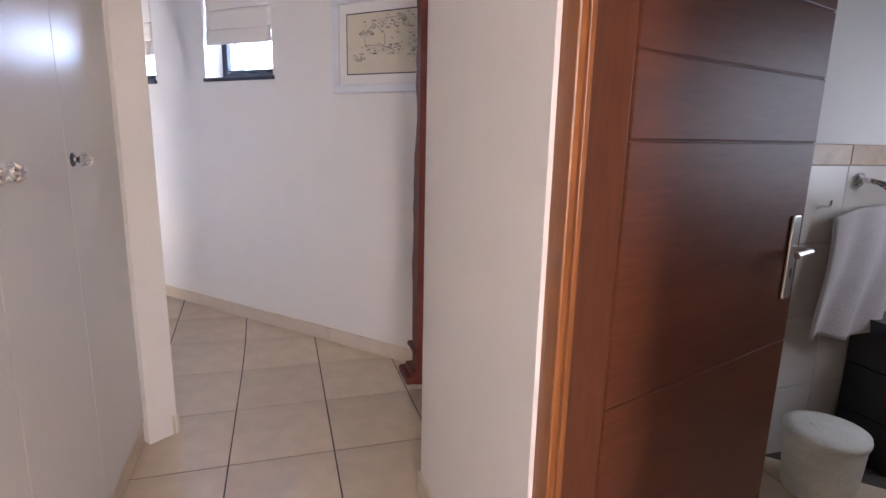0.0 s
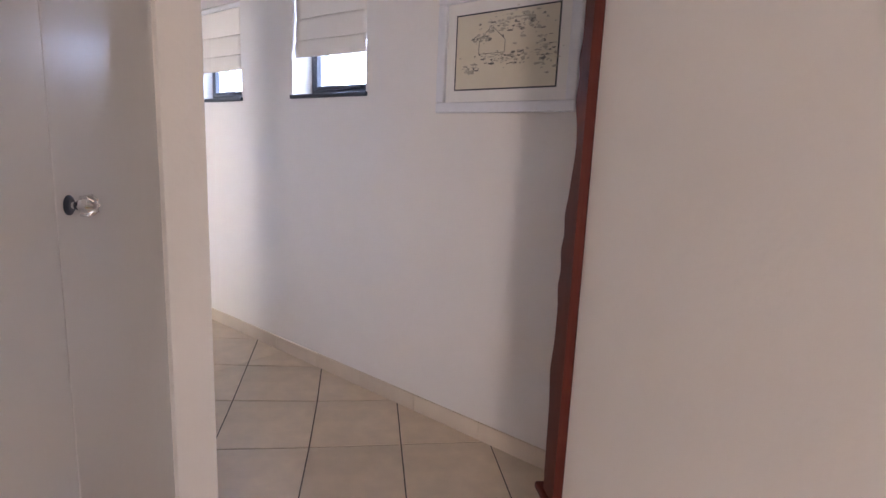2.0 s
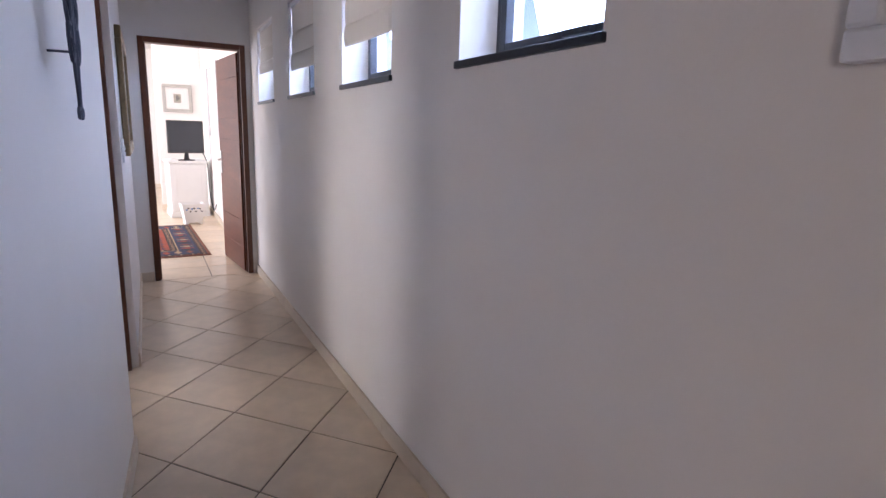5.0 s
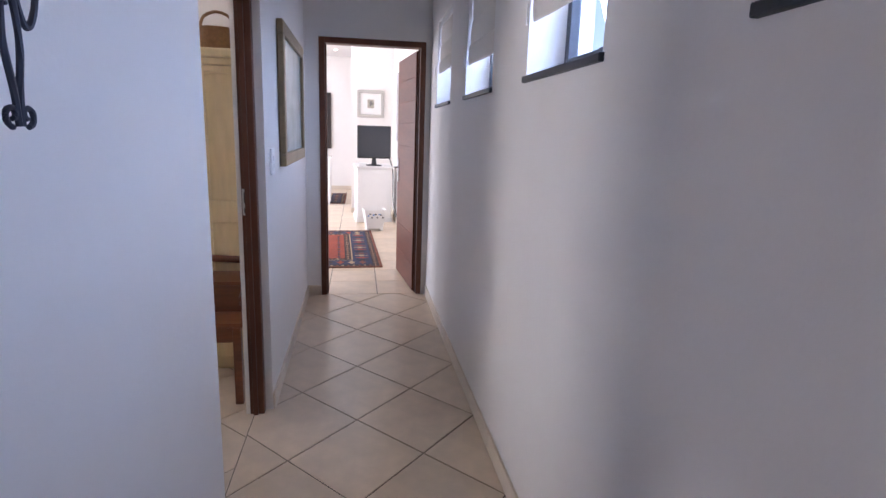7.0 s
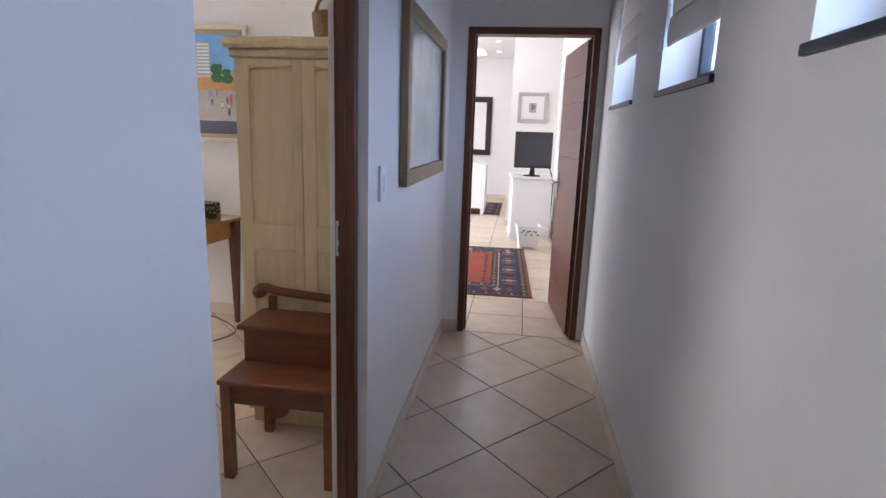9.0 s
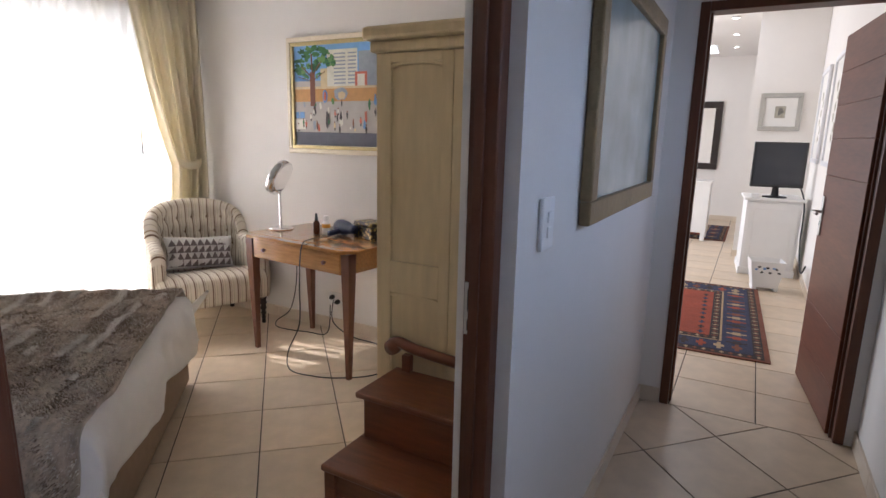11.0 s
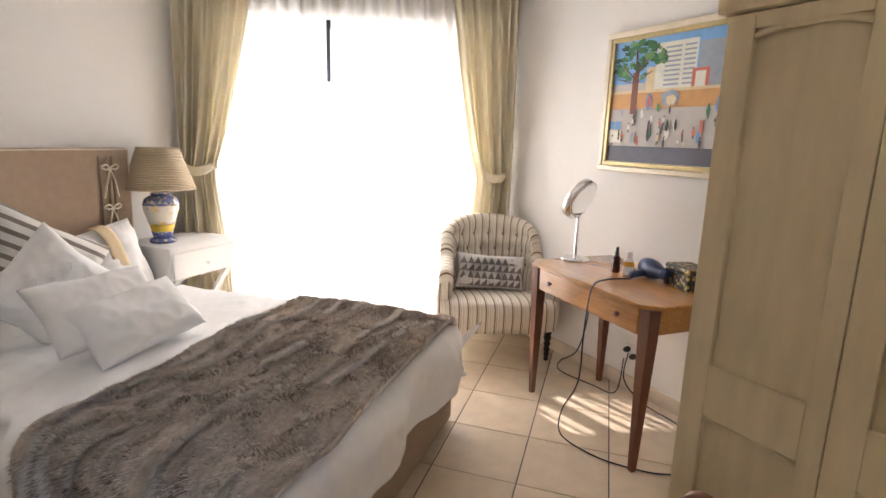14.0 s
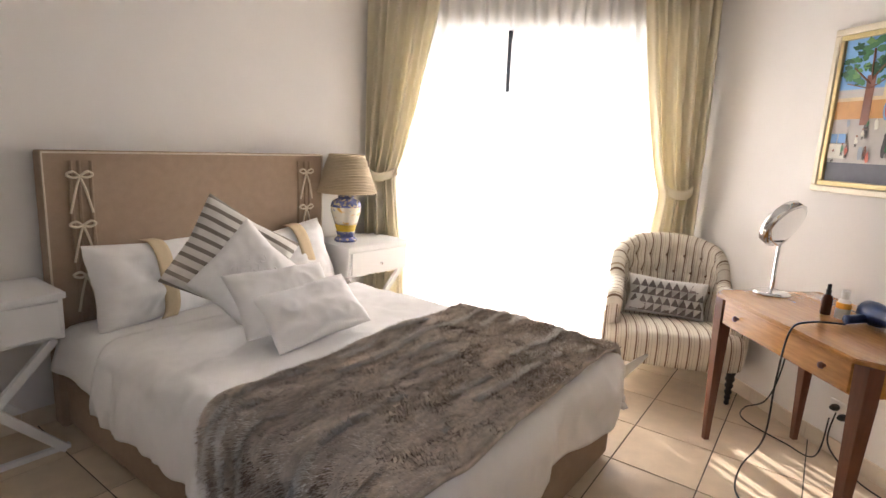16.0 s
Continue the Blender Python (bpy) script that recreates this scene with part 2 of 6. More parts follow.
GAP_LIGHT = mat("white_gap_light", (0.75, 0.74, 0.74), 0.5, scale=10, vary=0.02)


# ---- building helpers ----
def mesh_of(bm, name, material, smooth=False):
    me = bpy.data.meshes.new(name)
    bm.normal_update()
    bm.to_mesh(me)
    bm.free()
    me.materials.append(material)
    if smooth:
        for p in me.polygons:
            p.use_smooth = True
    return me


def part(name, bm, material, parent=None, label="", smooth=False, m=None):
    ob = new(name, mesh_of(bm, name, material, smooth))
    if parent is not None:
        ob.parent = parent
    if m is not None:
        ob.matrix_basis = m
    if label:
        ob["label"] = label
    return ob


def thing(name, label, category, m=None, group="", kind=""):
    ob = tagged(new(name), label, category, group, kind)
    if m is not None:
        ob.matrix_basis = m
    return ob


def solid(name, bm, material, label, category, m=None, kind="", group="", smooth=False):
    ob = part(name, bm, material, None, "", smooth, m)
    return tagged(ob, label, category, group, kind)


def add_box(bm, x0, x1, y0, y1, z0, z1, bevel=0.0, m=None):
    vs = [bm.verts.new((x, y, z)) for x in (x0, x1) for y in (y0, y1) for z in (z0, z1)]
    f = [(0, 1, 3, 2), (4, 6, 7, 5), (0, 4, 5, 1), (2, 3, 7, 6), (0, 2, 6, 4), (1, 5, 7, 3)]
    faces = [bm.faces.new([vs[i] for i in q]) for q in f]
    if bevel > 0:
        edges = list({e for fc in faces for e in fc.edges})
        r = bmesh.ops.bevel(bm, geom=edges, offset=bevel, segments=2, profile=0.5, affect='EDGES')
        vs = list({v for fc in r["faces"] for v in fc.verts} | {v for v in vs if v.is_valid})
    if m is not None:
        for v in vs:
            v.co = m @ v.co
    return vs


def box(x0, x1, y0, y1, z0, z1, bevel=0.0, m=None):
    bm = bmesh.new()
    add_box(bm, x0, x1, y0, y1, z0, z1, bevel, m)
    return bm


def add_lathe(bm, profile, n=24, m=None):
    """Turn (radius, z) pairs about z."""
    rings = []
    for r, z in profile:
        rings.append([bm.verts.new((r * math.cos(2 * math.pi * k / n), r * math.sin(2 * math.pi * k / n), z)) for k in range(n)])
    for a, b in zip(rings, rings[1:]):
        for k in range(n):
            bm.faces.new((a[k], a[(k + 1) % n], b[(k + 1) % n], b[k]))
    bm.faces.new(list(reversed(rings[0])))
    bm.faces.new(rings[-1])
    if m is not None:
        for ring in rings:
            for v in ring:
                v.co = m @ v.co


def lathe(profile, n=24, m=None):
    bm = bmesh.new()
    add_lathe(bm, profile, n, m)
    return bm


def add_tube(bm, pts, r, n=8, taper=None):
    pts = [Vector(p) for p in pts]
    rings = []
    up = Vector((0.13, 0.27, 1)).normalized()
    for i, p in enumerate(pts):
        d = (pts[min(i + 1, len(pts) - 1)] - pts[max(i - 1, 0)]).normalized()
        a = d.cross(up)
        if a.length < 1e-3:
            a = d.cross(Vector((1, 0, 0)))
        a.normalize()
        b = d.cross(a)
        rr = r * (taper[i] if taper else 1)
        rings.append([bm.verts.new(p + rr * (a * math.cos(2 * math.pi * k / n) + b * math.sin(2 * math.pi * k / n))) for k in range(n)])
    for a, b in zip(rings, rings[1:]):
        for k in range(n):
            bm.faces.new((a[k], a[(k + 1) % n], b[(k + 1) % n], b[k]))
    bm.faces.new(list(reversed(rings[0])))
    bm.faces.new(rings[-1])


def tube(pts, r, n=8, taper=None):
    bm = bmesh.new()
    add_tube(bm, pts, r, n, taper)
    return bm


def smooth_path(pts, steps=8):
    """Catmull-Rom through the given points."""
    pts = [Vector(p) for p in pts]
    out = []
    for i in range(len(pts) - 1):
        p0, p1, p2, p3 = pts[max(i - 1, 0)], pts[i], pts[i + 1], pts[min(i + 2, len(pts) - 1)]
        for k in range(steps):
            t = k / steps
            out.append(0.5 * ((2 * p1) + (p2 - p0) * t + (2 * p0 - 5 * p1 + 4 * p2 - p3) * t * t + (3 * p1 - p0 - 3 * p2 + p3) * t ** 3))
    out.append(pts[-1])
    return out


def grid_surface(nu, nv, fn):
    bm = bmesh.new()
    vs = [[bm.verts.new(fn(i / nu, j / nv)) for j in range(nv + 1)] for i in range(nu + 1)]
    for i in range(nu):
        for j in range(nv):
            bm.faces.new((vs[i][j], vs[i + 1][j], vs[i + 1][j + 1], vs[i][j + 1]))
    return bm


def thicken(bm, t):
    bm.normal_update()
    geom = bm.faces[:]
    r = bmesh.ops.solidify(bm, geom=geom, thickness=t)
    return bm


def pillow(w, h, d, seed=0, n=40, flange=0.0, crumple=0.012):
    """A soft cushion in the local XZ plane, thickness along Y, corners pinched."""
    def side(sign):
        def fn(u, v):
            a, b = 2 * u - 1, 2 * v - 1
            e = max(0.0, (1 - a ** 4) * (1 - b ** 4)) ** 0.55
            pull = 1 - 0.09 * (1 - abs(a)) * abs(b) ** 3
            pull2 = 1 - 0.09 * (1 - abs(b)) * abs(a) ** 3
            y = sign * (d / 2 * e)
            p = Vector((a * w / 2 * pull2, 0, b * h / 2 * pull))
            y += crumple * e * noise.noise((p * 7) + Vector((seed, sign * 3, 0))) * 2
            ridge = abs(noise.noise(p * 15 + Vector((seed * 2, sign, 4))))
            y += sign * crumple * 0.9 * e ** 0.5 * (0.25 - ridge)
            return Vector((p.x, y, p.z))
        return fn
    bm = bmesh.new()
    for s in (1, -1):
        fn = side(s)
        vs = [[bm.verts.new(fn(i / n, j / n)) for j in range(n + 1)] for i in range(n + 1)]
        for i in range(n):
            for j in range(n):
                q = (vs[i][j], vs[i + 1][j], vs[i + 1][j + 1], vs[i][j + 1])
                bm.faces.new(q if s < 0 else q[::-1])
    bmesh.ops.remove_doubles(bm, verts=bm.verts[:], dist=0.0015)
    return bm


def wall_mesh(length, thick, z0, z1, holes=()):
    """A wall along local x from 0 to length, its face on y = 0 and its body on y > 0, pierced by holes (x0, x1, z0, z1)."""
    bm = bmesh.new()
    xs = sorted({0.0, length, *(h[0] for h in holes), *(h[1] for h in holes)})
    zs = sorted({z0, z1, *(h[2] for h in holes), *(h[3] for h in holes)})
    for a, b in zip(xs, xs[1:]):
        for c, d in zip(zs, zs[1:]):
            if not any(h[0] <= a and b <= h[1] and h[2] <= c and d <= h[3] for h in holes):
                add_box(bm, a, b, 0, thick, c, d)
    bmesh.ops.remove_doubles(bm, verts=bm.verts[:], dist=1e-5)
    seen = {}
    for f in bm.faces:
        key = tuple(round(v, 4) for v in f.calc_center_median())
        seen.setdefault(key, []).append(f)
    bmesh.ops.delete(bm, geom=[f for fs in seen.values() if len(fs) > 1 for f in fs], context='FACES')
    return bm


def wall(name, p0, p1, thick, z1, label, holes=(), material=None, z0=-0.03):
    """A wall seen from the side on which p0 is at the viewer's left... its body lies to the left of p0 -> p1."""
    a, b = Vector((*p0, 0)), Vector((*p1, 0))
    ang = math.degrees(math.atan2(b.y - a.y, b.x - a.x))
    return solid(name, wall_mesh((b - a).length, thick, z0, z1, holes), material or WALL, label, "wall", pose(a.x, a.y, 0, 0, 0, ang), "structure")


def skirting(p0, p1, parts=None, h=0.085, t=0.012, piece=0.41):
    """Tile skirting along p0 -> p1, standing out to the right of it."""
    a, b = Vector((*p0, 0)), Vector((*p1, 0))
    ln = (b - a).length
    base = thing("baseboard", "cream ceramic tile skirting along the wall", "baseboard",
                 pose(a.x, a.y, 0, 0, 0, math.degrees(math.atan2(b.y - a.y, b.x - a.x))), kind="structure")
    x = 0.0
    while x < ln - 0.01:
        e = min(x + piece, ln)
        part("skirting_tile", box(x + 0.001, e - 0.001, -t, -0.0005, 0.0, h, 0.002), SKIRT, base)
        x = e
    return base


def clip_poly(poly, region):
    """Clip a convex polygon by a convex region, both counter-clockwise."""
    out = list(poly)
    for (ax, ay), (bx, by) in zip(region, region[1:] + region[:1]):
        src, out = out, []
        for (px, py), (qx, qy) in zip(src, src[1:] + src[:1]):
            sp = (bx - ax) * (py - ay) - (by - ay) * (px - ax)
            sq = (bx - ax) * (qy - ay) - (by - ay) * (qx - ax)
            if sp >= 0:
                out.append((px, py))
            if sp * sq < 0:
                k = sp / (sp - sq)
                out.append((px + k * (qx - px), py + k * (qy - py)))
        if not out:
            return []
    return out


def lay_tiles(floor, region, corner, span, material, gap=0.006):
    """Ceramic tiles as pieces of a floor: corner(i, j) gives the grid's corners, cut along the region's edges."""
    for i in range(*span):
        for j in range(*span):
            sq = [corner(i, j), corner(i + 1, j), corner(i + 1, j + 1), corner(i, j + 1)]
            mx, my = sum(p[0] for p in sq) / 4, sum(p[1] for p in sq) / 4
            k = 1 - gap / 0.41
            sq = [(mx + (x - mx) * k, my + (y - my) * k) for x, y in sq]
            poly = clip_poly(sq, region)
            if len(poly) < 3:
                continue
            mx, my = sum(p[0] for p in poly) / len(poly), sum(p[1] for p in poly) / len(poly)
            if max(math.hypot(p[0] - mx, p[1] - my) for p in poly) < 0.012:
                continue
            bm = bmesh.new()
            inset = [(mx + (x - mx) * 0.994, my + (y - my) * 0.994) for x, y in poly]
            top = [bm.verts.new((x - mx, y - my, 0)) for x, y in inset]
            mid = [bm.verts.new((x - mx, y - my, -0.0012)) for x, y in poly]
            bot = [bm.verts.new((x - mx, y - my, -0.009)) for x, y in poly]
            try:
                bm.faces.new(top)
                n = len(poly)
                for k in range(n):
                    bm.faces.new((mid[k], mid[(k + 1) % n], top[(k + 1) % n], top[k]))
                    bm.faces.new((bot[k], bot[(k + 1) % n], mid[(k + 1) % n], mid[k]))
            except ValueError:
                bm.free()
                continue
            part("tile", bm, material, floor, m=pose(mx, my, random.uniform(-0.0004, 0.0002)))


# ---- the large structure ----
A_BED = 43.0                                  # heading of the bed, from its head to its foot
U = Vector((math.cos(radians(A_BED)), math.sin(radians(A_BED)), 0))
V = Vector((-U.y, U.x, 0))
BED = Vector((-3.29, 5.87, 0)) - 2.1 * U - 0.775 * V        # middle of the bed's head
D_ANG = 48.2                                  # heading of the wardrobe passage
PASS = pose(-1.16, 2.125, 0, 0, 0, D_ANG)     # its frame: x onward along the cupboards, y to the left


def in_pass(s, lat):
    p = PASS @ Vector((s, -lat, 0))
    return (p.x, p.y)


ground = solid("ground", box(-60, 60, -60, 60, -0.30, -0.05), mat("garden_ground", (0.20, 0.17, 0.12), 0.95, scale=3, vary=0.3),
               "bare brown garden soil round the house", "ground", kind="structure")
floor = solid("floor", box(-7.5, 1.6, -3.5, 17.5, -0.045, -0.0035), GROUT, "floor of cream ceramic tiles with dark joints", "floor", kind="structure")

WIN_FAR = (3.195, 4.38, 5.535, 6.69)         # far edges of the corridor windows
WIN_W, WIN_Z0, WIN_Z1 = 0.632, 1.60, 2.19
wall("wall_corridor_windows", (0, 7.07), (0, 0.0), 0.24, 2.6, "off-white plastered corridor wall with four small high windows",
     [(7.07 - y, 7.07 - y + WIN_W, WIN_Z0, WIN_Z1) for y in WIN_FAR])
wall("wall_corridor_left", (-1.160, 1.957), (-1.017, 4.09), 0.12, 2.6, "off-white plastered corridor wall beside the bedroom doorway")
wall("wall_corridor_left_2", (-1.01, 5.065), (-1.01, 7.07), 0.12, 2.6, "off-white plastered corridor wall with a light switch")
solid("wall_lintel", box(-1.13, -1.012, 4.091, 5.064, 2.09, 2.6), WALL, "off-white plastered lintel over the bedroom doorway", "wall", kind="structure")
wall("wall_corridor_end", (-1.13, 7.07), (0, 7.07), 0.11, 2.6, "off-white wall at the end of the corridor with a doorway",
     [(0.235, 1.085, -0.03, 2.10)])
# passage with the cupboards
wall("wall_passage_right", in_pass(-0.78, 1.02), in_pass(-5.0, 1.02), 0.12, 2.6, "off-white passage wall with the bathroom doorway",
     [(0.835, 1.75, -0.03, 2.10)])
wall("wall_corridor_start", (0.0, -0.10), in_pass(-0.78, 1.036), 0.12, 2.6, "off-white wall at the start of the corridor")
# unseen closing wall; its opening is added to let the passage fill in
wall("wall_passage_back", in_pass(-5.0, 1.2), in_pass(-5.0, -0.75), 0.12, 2.6, "unseen off-white wall behind the passage with an opening added for fill light", [(0.25, 1.1, 0.9, 2.2)])
pier = bmesh.new()
add_box(pier, -0.125, -0.10, -0.106, 0.65, -0.03, 2.6)
add_box(pier, -0.098, -0.002, 0.03, 0.65, -0.03, 2.6)
solid("wall_pier", pier, WALL, "off-white plastered pier at the end of the cupboards", "wall", PASS, "structure")
# bedroom
C_RW = Vector((-4.58, 7.04, 0))
C_HW = BED - 0.13 * U + 1.42 * V
HB0 = BED - 0.13 * U - 1.75 * V
wall("wall_bedroom_right", (C_RW.x, C_RW.y), (-1.13, 7.04), 0.12, 2.7, "cream bedroom wall behind the desk")
ww = (C_RW - C_HW).length
wall("wall_bedroom_window", (C_HW.x, C_HW.y), (C_RW.x, C_RW.y), 0.22, 2.7, "cream bedroom wall with a glazed sliding door", [(0.22, ww - 0.20, -0.03, 2.26)])
wall("wall_headboard", (HB0.x, HB0.y), (C_HW.x, C_HW.y), 0.12, 2.7, "cream bedroom wall behind the headboard")
wall("wall_bedroom_back", (-1.13, 2.75), (HB0.x, HB0.y), 0.12, 2.7, "cream bedroom wall by the cupboards")
# sitting room beyond the corridor
wall("wall_sitting_right", (0.0, 17.0), (0.0, 7.18), 0.2, 3.0, "white sitting-room wall")
wall("wall_sitting_far", (-4.5, 15.75), (0.2, 15.75), 0.2, 3.0, "white far wall of the sitting room")
wall("wall_sitting_left", (-4.5, 7.18), (-4.5, 15.75), 0.2, 3.0, "white sitting-room wall", [(1.5, 6.5, 0.3, 2.3)])
wall("wall_sitting_front", (-1.13, 7.18), (-4.5, 7.18), 0.005, 3.0, "white sitting-room wall beside the corridor")
pier2 = box(-0.70, -0.002, 11.95, 12.45, -0.03, 3.0)
solid("wall_sitting_pier", pier2, WALL, "white wall pier behind the television", "wall", kind="structure")


def ceiling(name, pts, z, label):
    bm = bmesh.new()
    lo = [bm.verts.new((x, y, z)) for x, y in pts]
    hi = [bm.verts.new((x, y, z + 0.1)) for x, y in pts]
    n = len(pts)
    bm.faces.new(list(reversed(lo)))
    bm.faces.new(hi)
    for k in range(n):
        bm.faces.new((lo[k], lo[(k + 1) % n], hi[(k + 1) % n], hi[k]))
    return solid(name, bm, CEIL, label, "ceiling", kind="structure")


ceiling("ceiling_corridor", [(-1.15, 1.5), (0.3, -0.4), (0.3, 7.2), (-1.15, 7.2)], 2.6, "white plastered corridor ceiling")
a, b, c, d = in_pass(-5.2, -0.8), in_pass(-5.2, 3.9), in_pass(0.3, 3.9), in_pass(0.3, -0.8)
ceiling("ceiling_passage", [a, b, c, d], 2.62, "white plastered passage ceiling")
ceiling("ceiling_bedroom", [(-1.0, 2.5), (-1.0, 7.2), (-4.7, 7.3), (-6.0, 5.0), (-3.2, 2.2)], 2.7, "white plastered bedroom ceiling")
ceiling("ceiling_sitting", [(-4.7, 7.1), (0.2, 7.1), (0.2, 17.0), (-4.7, 17.0)], 3.0, "white sitting-room ceiling with small downlights")


# ---- door frames and doors ----
def door_frame(name, label, m, w, h, depth, face, material, strike=False):
    """A frame round an opening: local x across, y through the wall, origin at one foot."""
    fr = thing(name, label, "door frame", m, kind="structure")
    part("jamb", box(0, face, 0, depth, 0, h, 0.004), material, fr)
    part("jamb", box(w - face, w, 0, depth, 0, h, 0.004), material, fr)
    part("head", box(face, w - face, 0, depth, h - face, h, 0.004), material, fr)
    part("stop", box(face, face + 0.012, depth * 0.42, depth * 0.75, 0, h - face, 0.002), material, fr)
    part("stop", box(w - face - 0.012, w - face, depth * 0.42, depth * 0.75, 0, h - face, 0.002), material, fr)
    return fr


def lever_handle(door, x, z, side, length=0.11):
    y0, y1 = sorted((side * 0.0205, side * 0.029))
    pl = part("handle", box(x - 0.021, x + 0.021, y0, y1, z - 0.12, z + 0.11, 0.003), STEEL, door, "brushed steel lever handle")
    part("lever", tube(smooth_path([(x, side * 0.028, z + 0.02), (x, side * 0.068, z + 0.02), (x - 0.02, side * 0.074, z + 0.02), (x - length, side * 0.07, z + 0.016)], 6), 0.009), STEEL, pl)
    part("keyhole", box(x - 0.004, x + 0.004, *sorted((side * 0.0292, side * 0.0302)), z - 0.06, z - 0.035), BLACK, pl)
    return pl


def plank_door(name, label, m, w, h, grooves, boards_material):
    """A leaf of horizontal boards with V grooves, hinged on local x = 0, faces on y = +-0.02."""
    leaf = thing(name, label, "door", m, kind="structure")
    zs = [0.01] + [h * g for g in grooves] + [h]
    for z0, z1 in zip(zs, zs[1:]):
        part("board", box(0.0, w, -0.02, 0.02, z0 + 0.0015, z1 - 0.0015, 0.003), boards_material, leaf)
    part("core", box(0.003, w - 0.003, -0.016, 0.016, 0.012, h - 0.003), boards_material, leaf)
    return leaf


# bedroom doorway: frame in the corridor's left wall
bf = door_frame("door_frame_bedroom", "dark varnished wooden frame of the bedroom doorway", pose(-1.045, 4.091, 0, 0, 0, 90), 0.974, 2.09, 0.068, 0.045, FRAMEWOOD)
part("strike_plate", box(0.9255, 0.9295, 0.03, 0.064, 0.995, 1.115, 0.001), STEEL, bf, "worn steel strike plate")
part("strike_hole", box(0.9245, 0.9258, 0.04, 0.056, 1.005, 1.03), BLACK, bf)
part("strike_hole", box(0.9245, 0.9258, 0.04, 0.056, 1.05, 1.10), BLACK, bf)
part("plaster_reveal", box(0.935, 0.973, 0.0685, 0.088, 0, 2.05, 0.002), WALL, bf, "off-white plaster edge behind the frame")
part("plaster_reveal", box(0.001, 0.039, 0.0685, 0.088, 0, 2.05, 0.002), WALL, bf, "off-white plaster edge behind the frame")
# door at the end of the corridor, open into the sitting room
door_frame("door_frame_sitting", "dark varnished wooden frame at the corridor's end", pose(-0.895, 7.062, 0), 0.85, 2.10, 0.125, 0.045, FRAMEWOOD)
d2 = plank_door("door_1", "open dark wooden door with horizontal board grooves", pose(-0.098, 7.13, 0, 0, 0, 96.0), 0.81, 2.04, (0.12, 0.25, 0.62, 0.72, 0.81, 0.90), DOORWOOD)
lever_handle(d2, 0.75, 1.03, 1)
for z in (0.25, 1.78):
    part("hinge", tube([(0.0, -0.03, z - 0.045), (0.0, -0.03, z + 0.045)], 0.008), STEEL, d2)
# bathroom door, open inwards
FR = PASS @ pose(-1.612, -1.03, 0, 0, 0, 180) @ pose(0, 0, 0)
door_frame("door_frame_bathroom", "orange-brown varnished frame of the bathroom doorway", FR, 0.92, 2.10, 0.034, 0.062, FRAMEWOOD_LIGHT)
# inner jamb in the darker wood colour, which paints in its shade
bl = thing("trim", "varnished lining of the bathroom doorway, its shade put in as darker wood", "door lining", FR, kind="structure")
for x0, x1 in ((0.012, 0.05), (0.87, 0.908)):
    part("lining", box(x0, x1, 0.0355, 0.12, 0, 2.06, 0.003), FRAMEWOOD, bl)
HING = PASS @ Vector((-1.596, -1.182, 0))
d3 = plank_door("door_2", "open reddish-brown wooden door with horizontal board grooves", pose(HING.x, HING.y, 0, 0, 0, D_ANG - 72.3), 0.78, 2.04,
                (0.12, 0.36, 0.63, 0.71, 0.79, 0.87, 0.945), DOORWOOD)
lever_handle(d3, 0.727, 0.985, -1, 0.075)
# pale strip standing in for bathroom light through the hinge gap
part("gap_light_strip", box(-0.004, -0.001, -0.006, 0.010, 0.02, 2.03), GAP_LIGHT, d3, "pale strip painted as light in the hinge gap")
for z in (0.12, 1.92):
    part("hinge", tube([(-0.008, -0.022, z - 0.05), (-0.008, -0.028, z + 0.05)], 0.008), STEEL, d3)


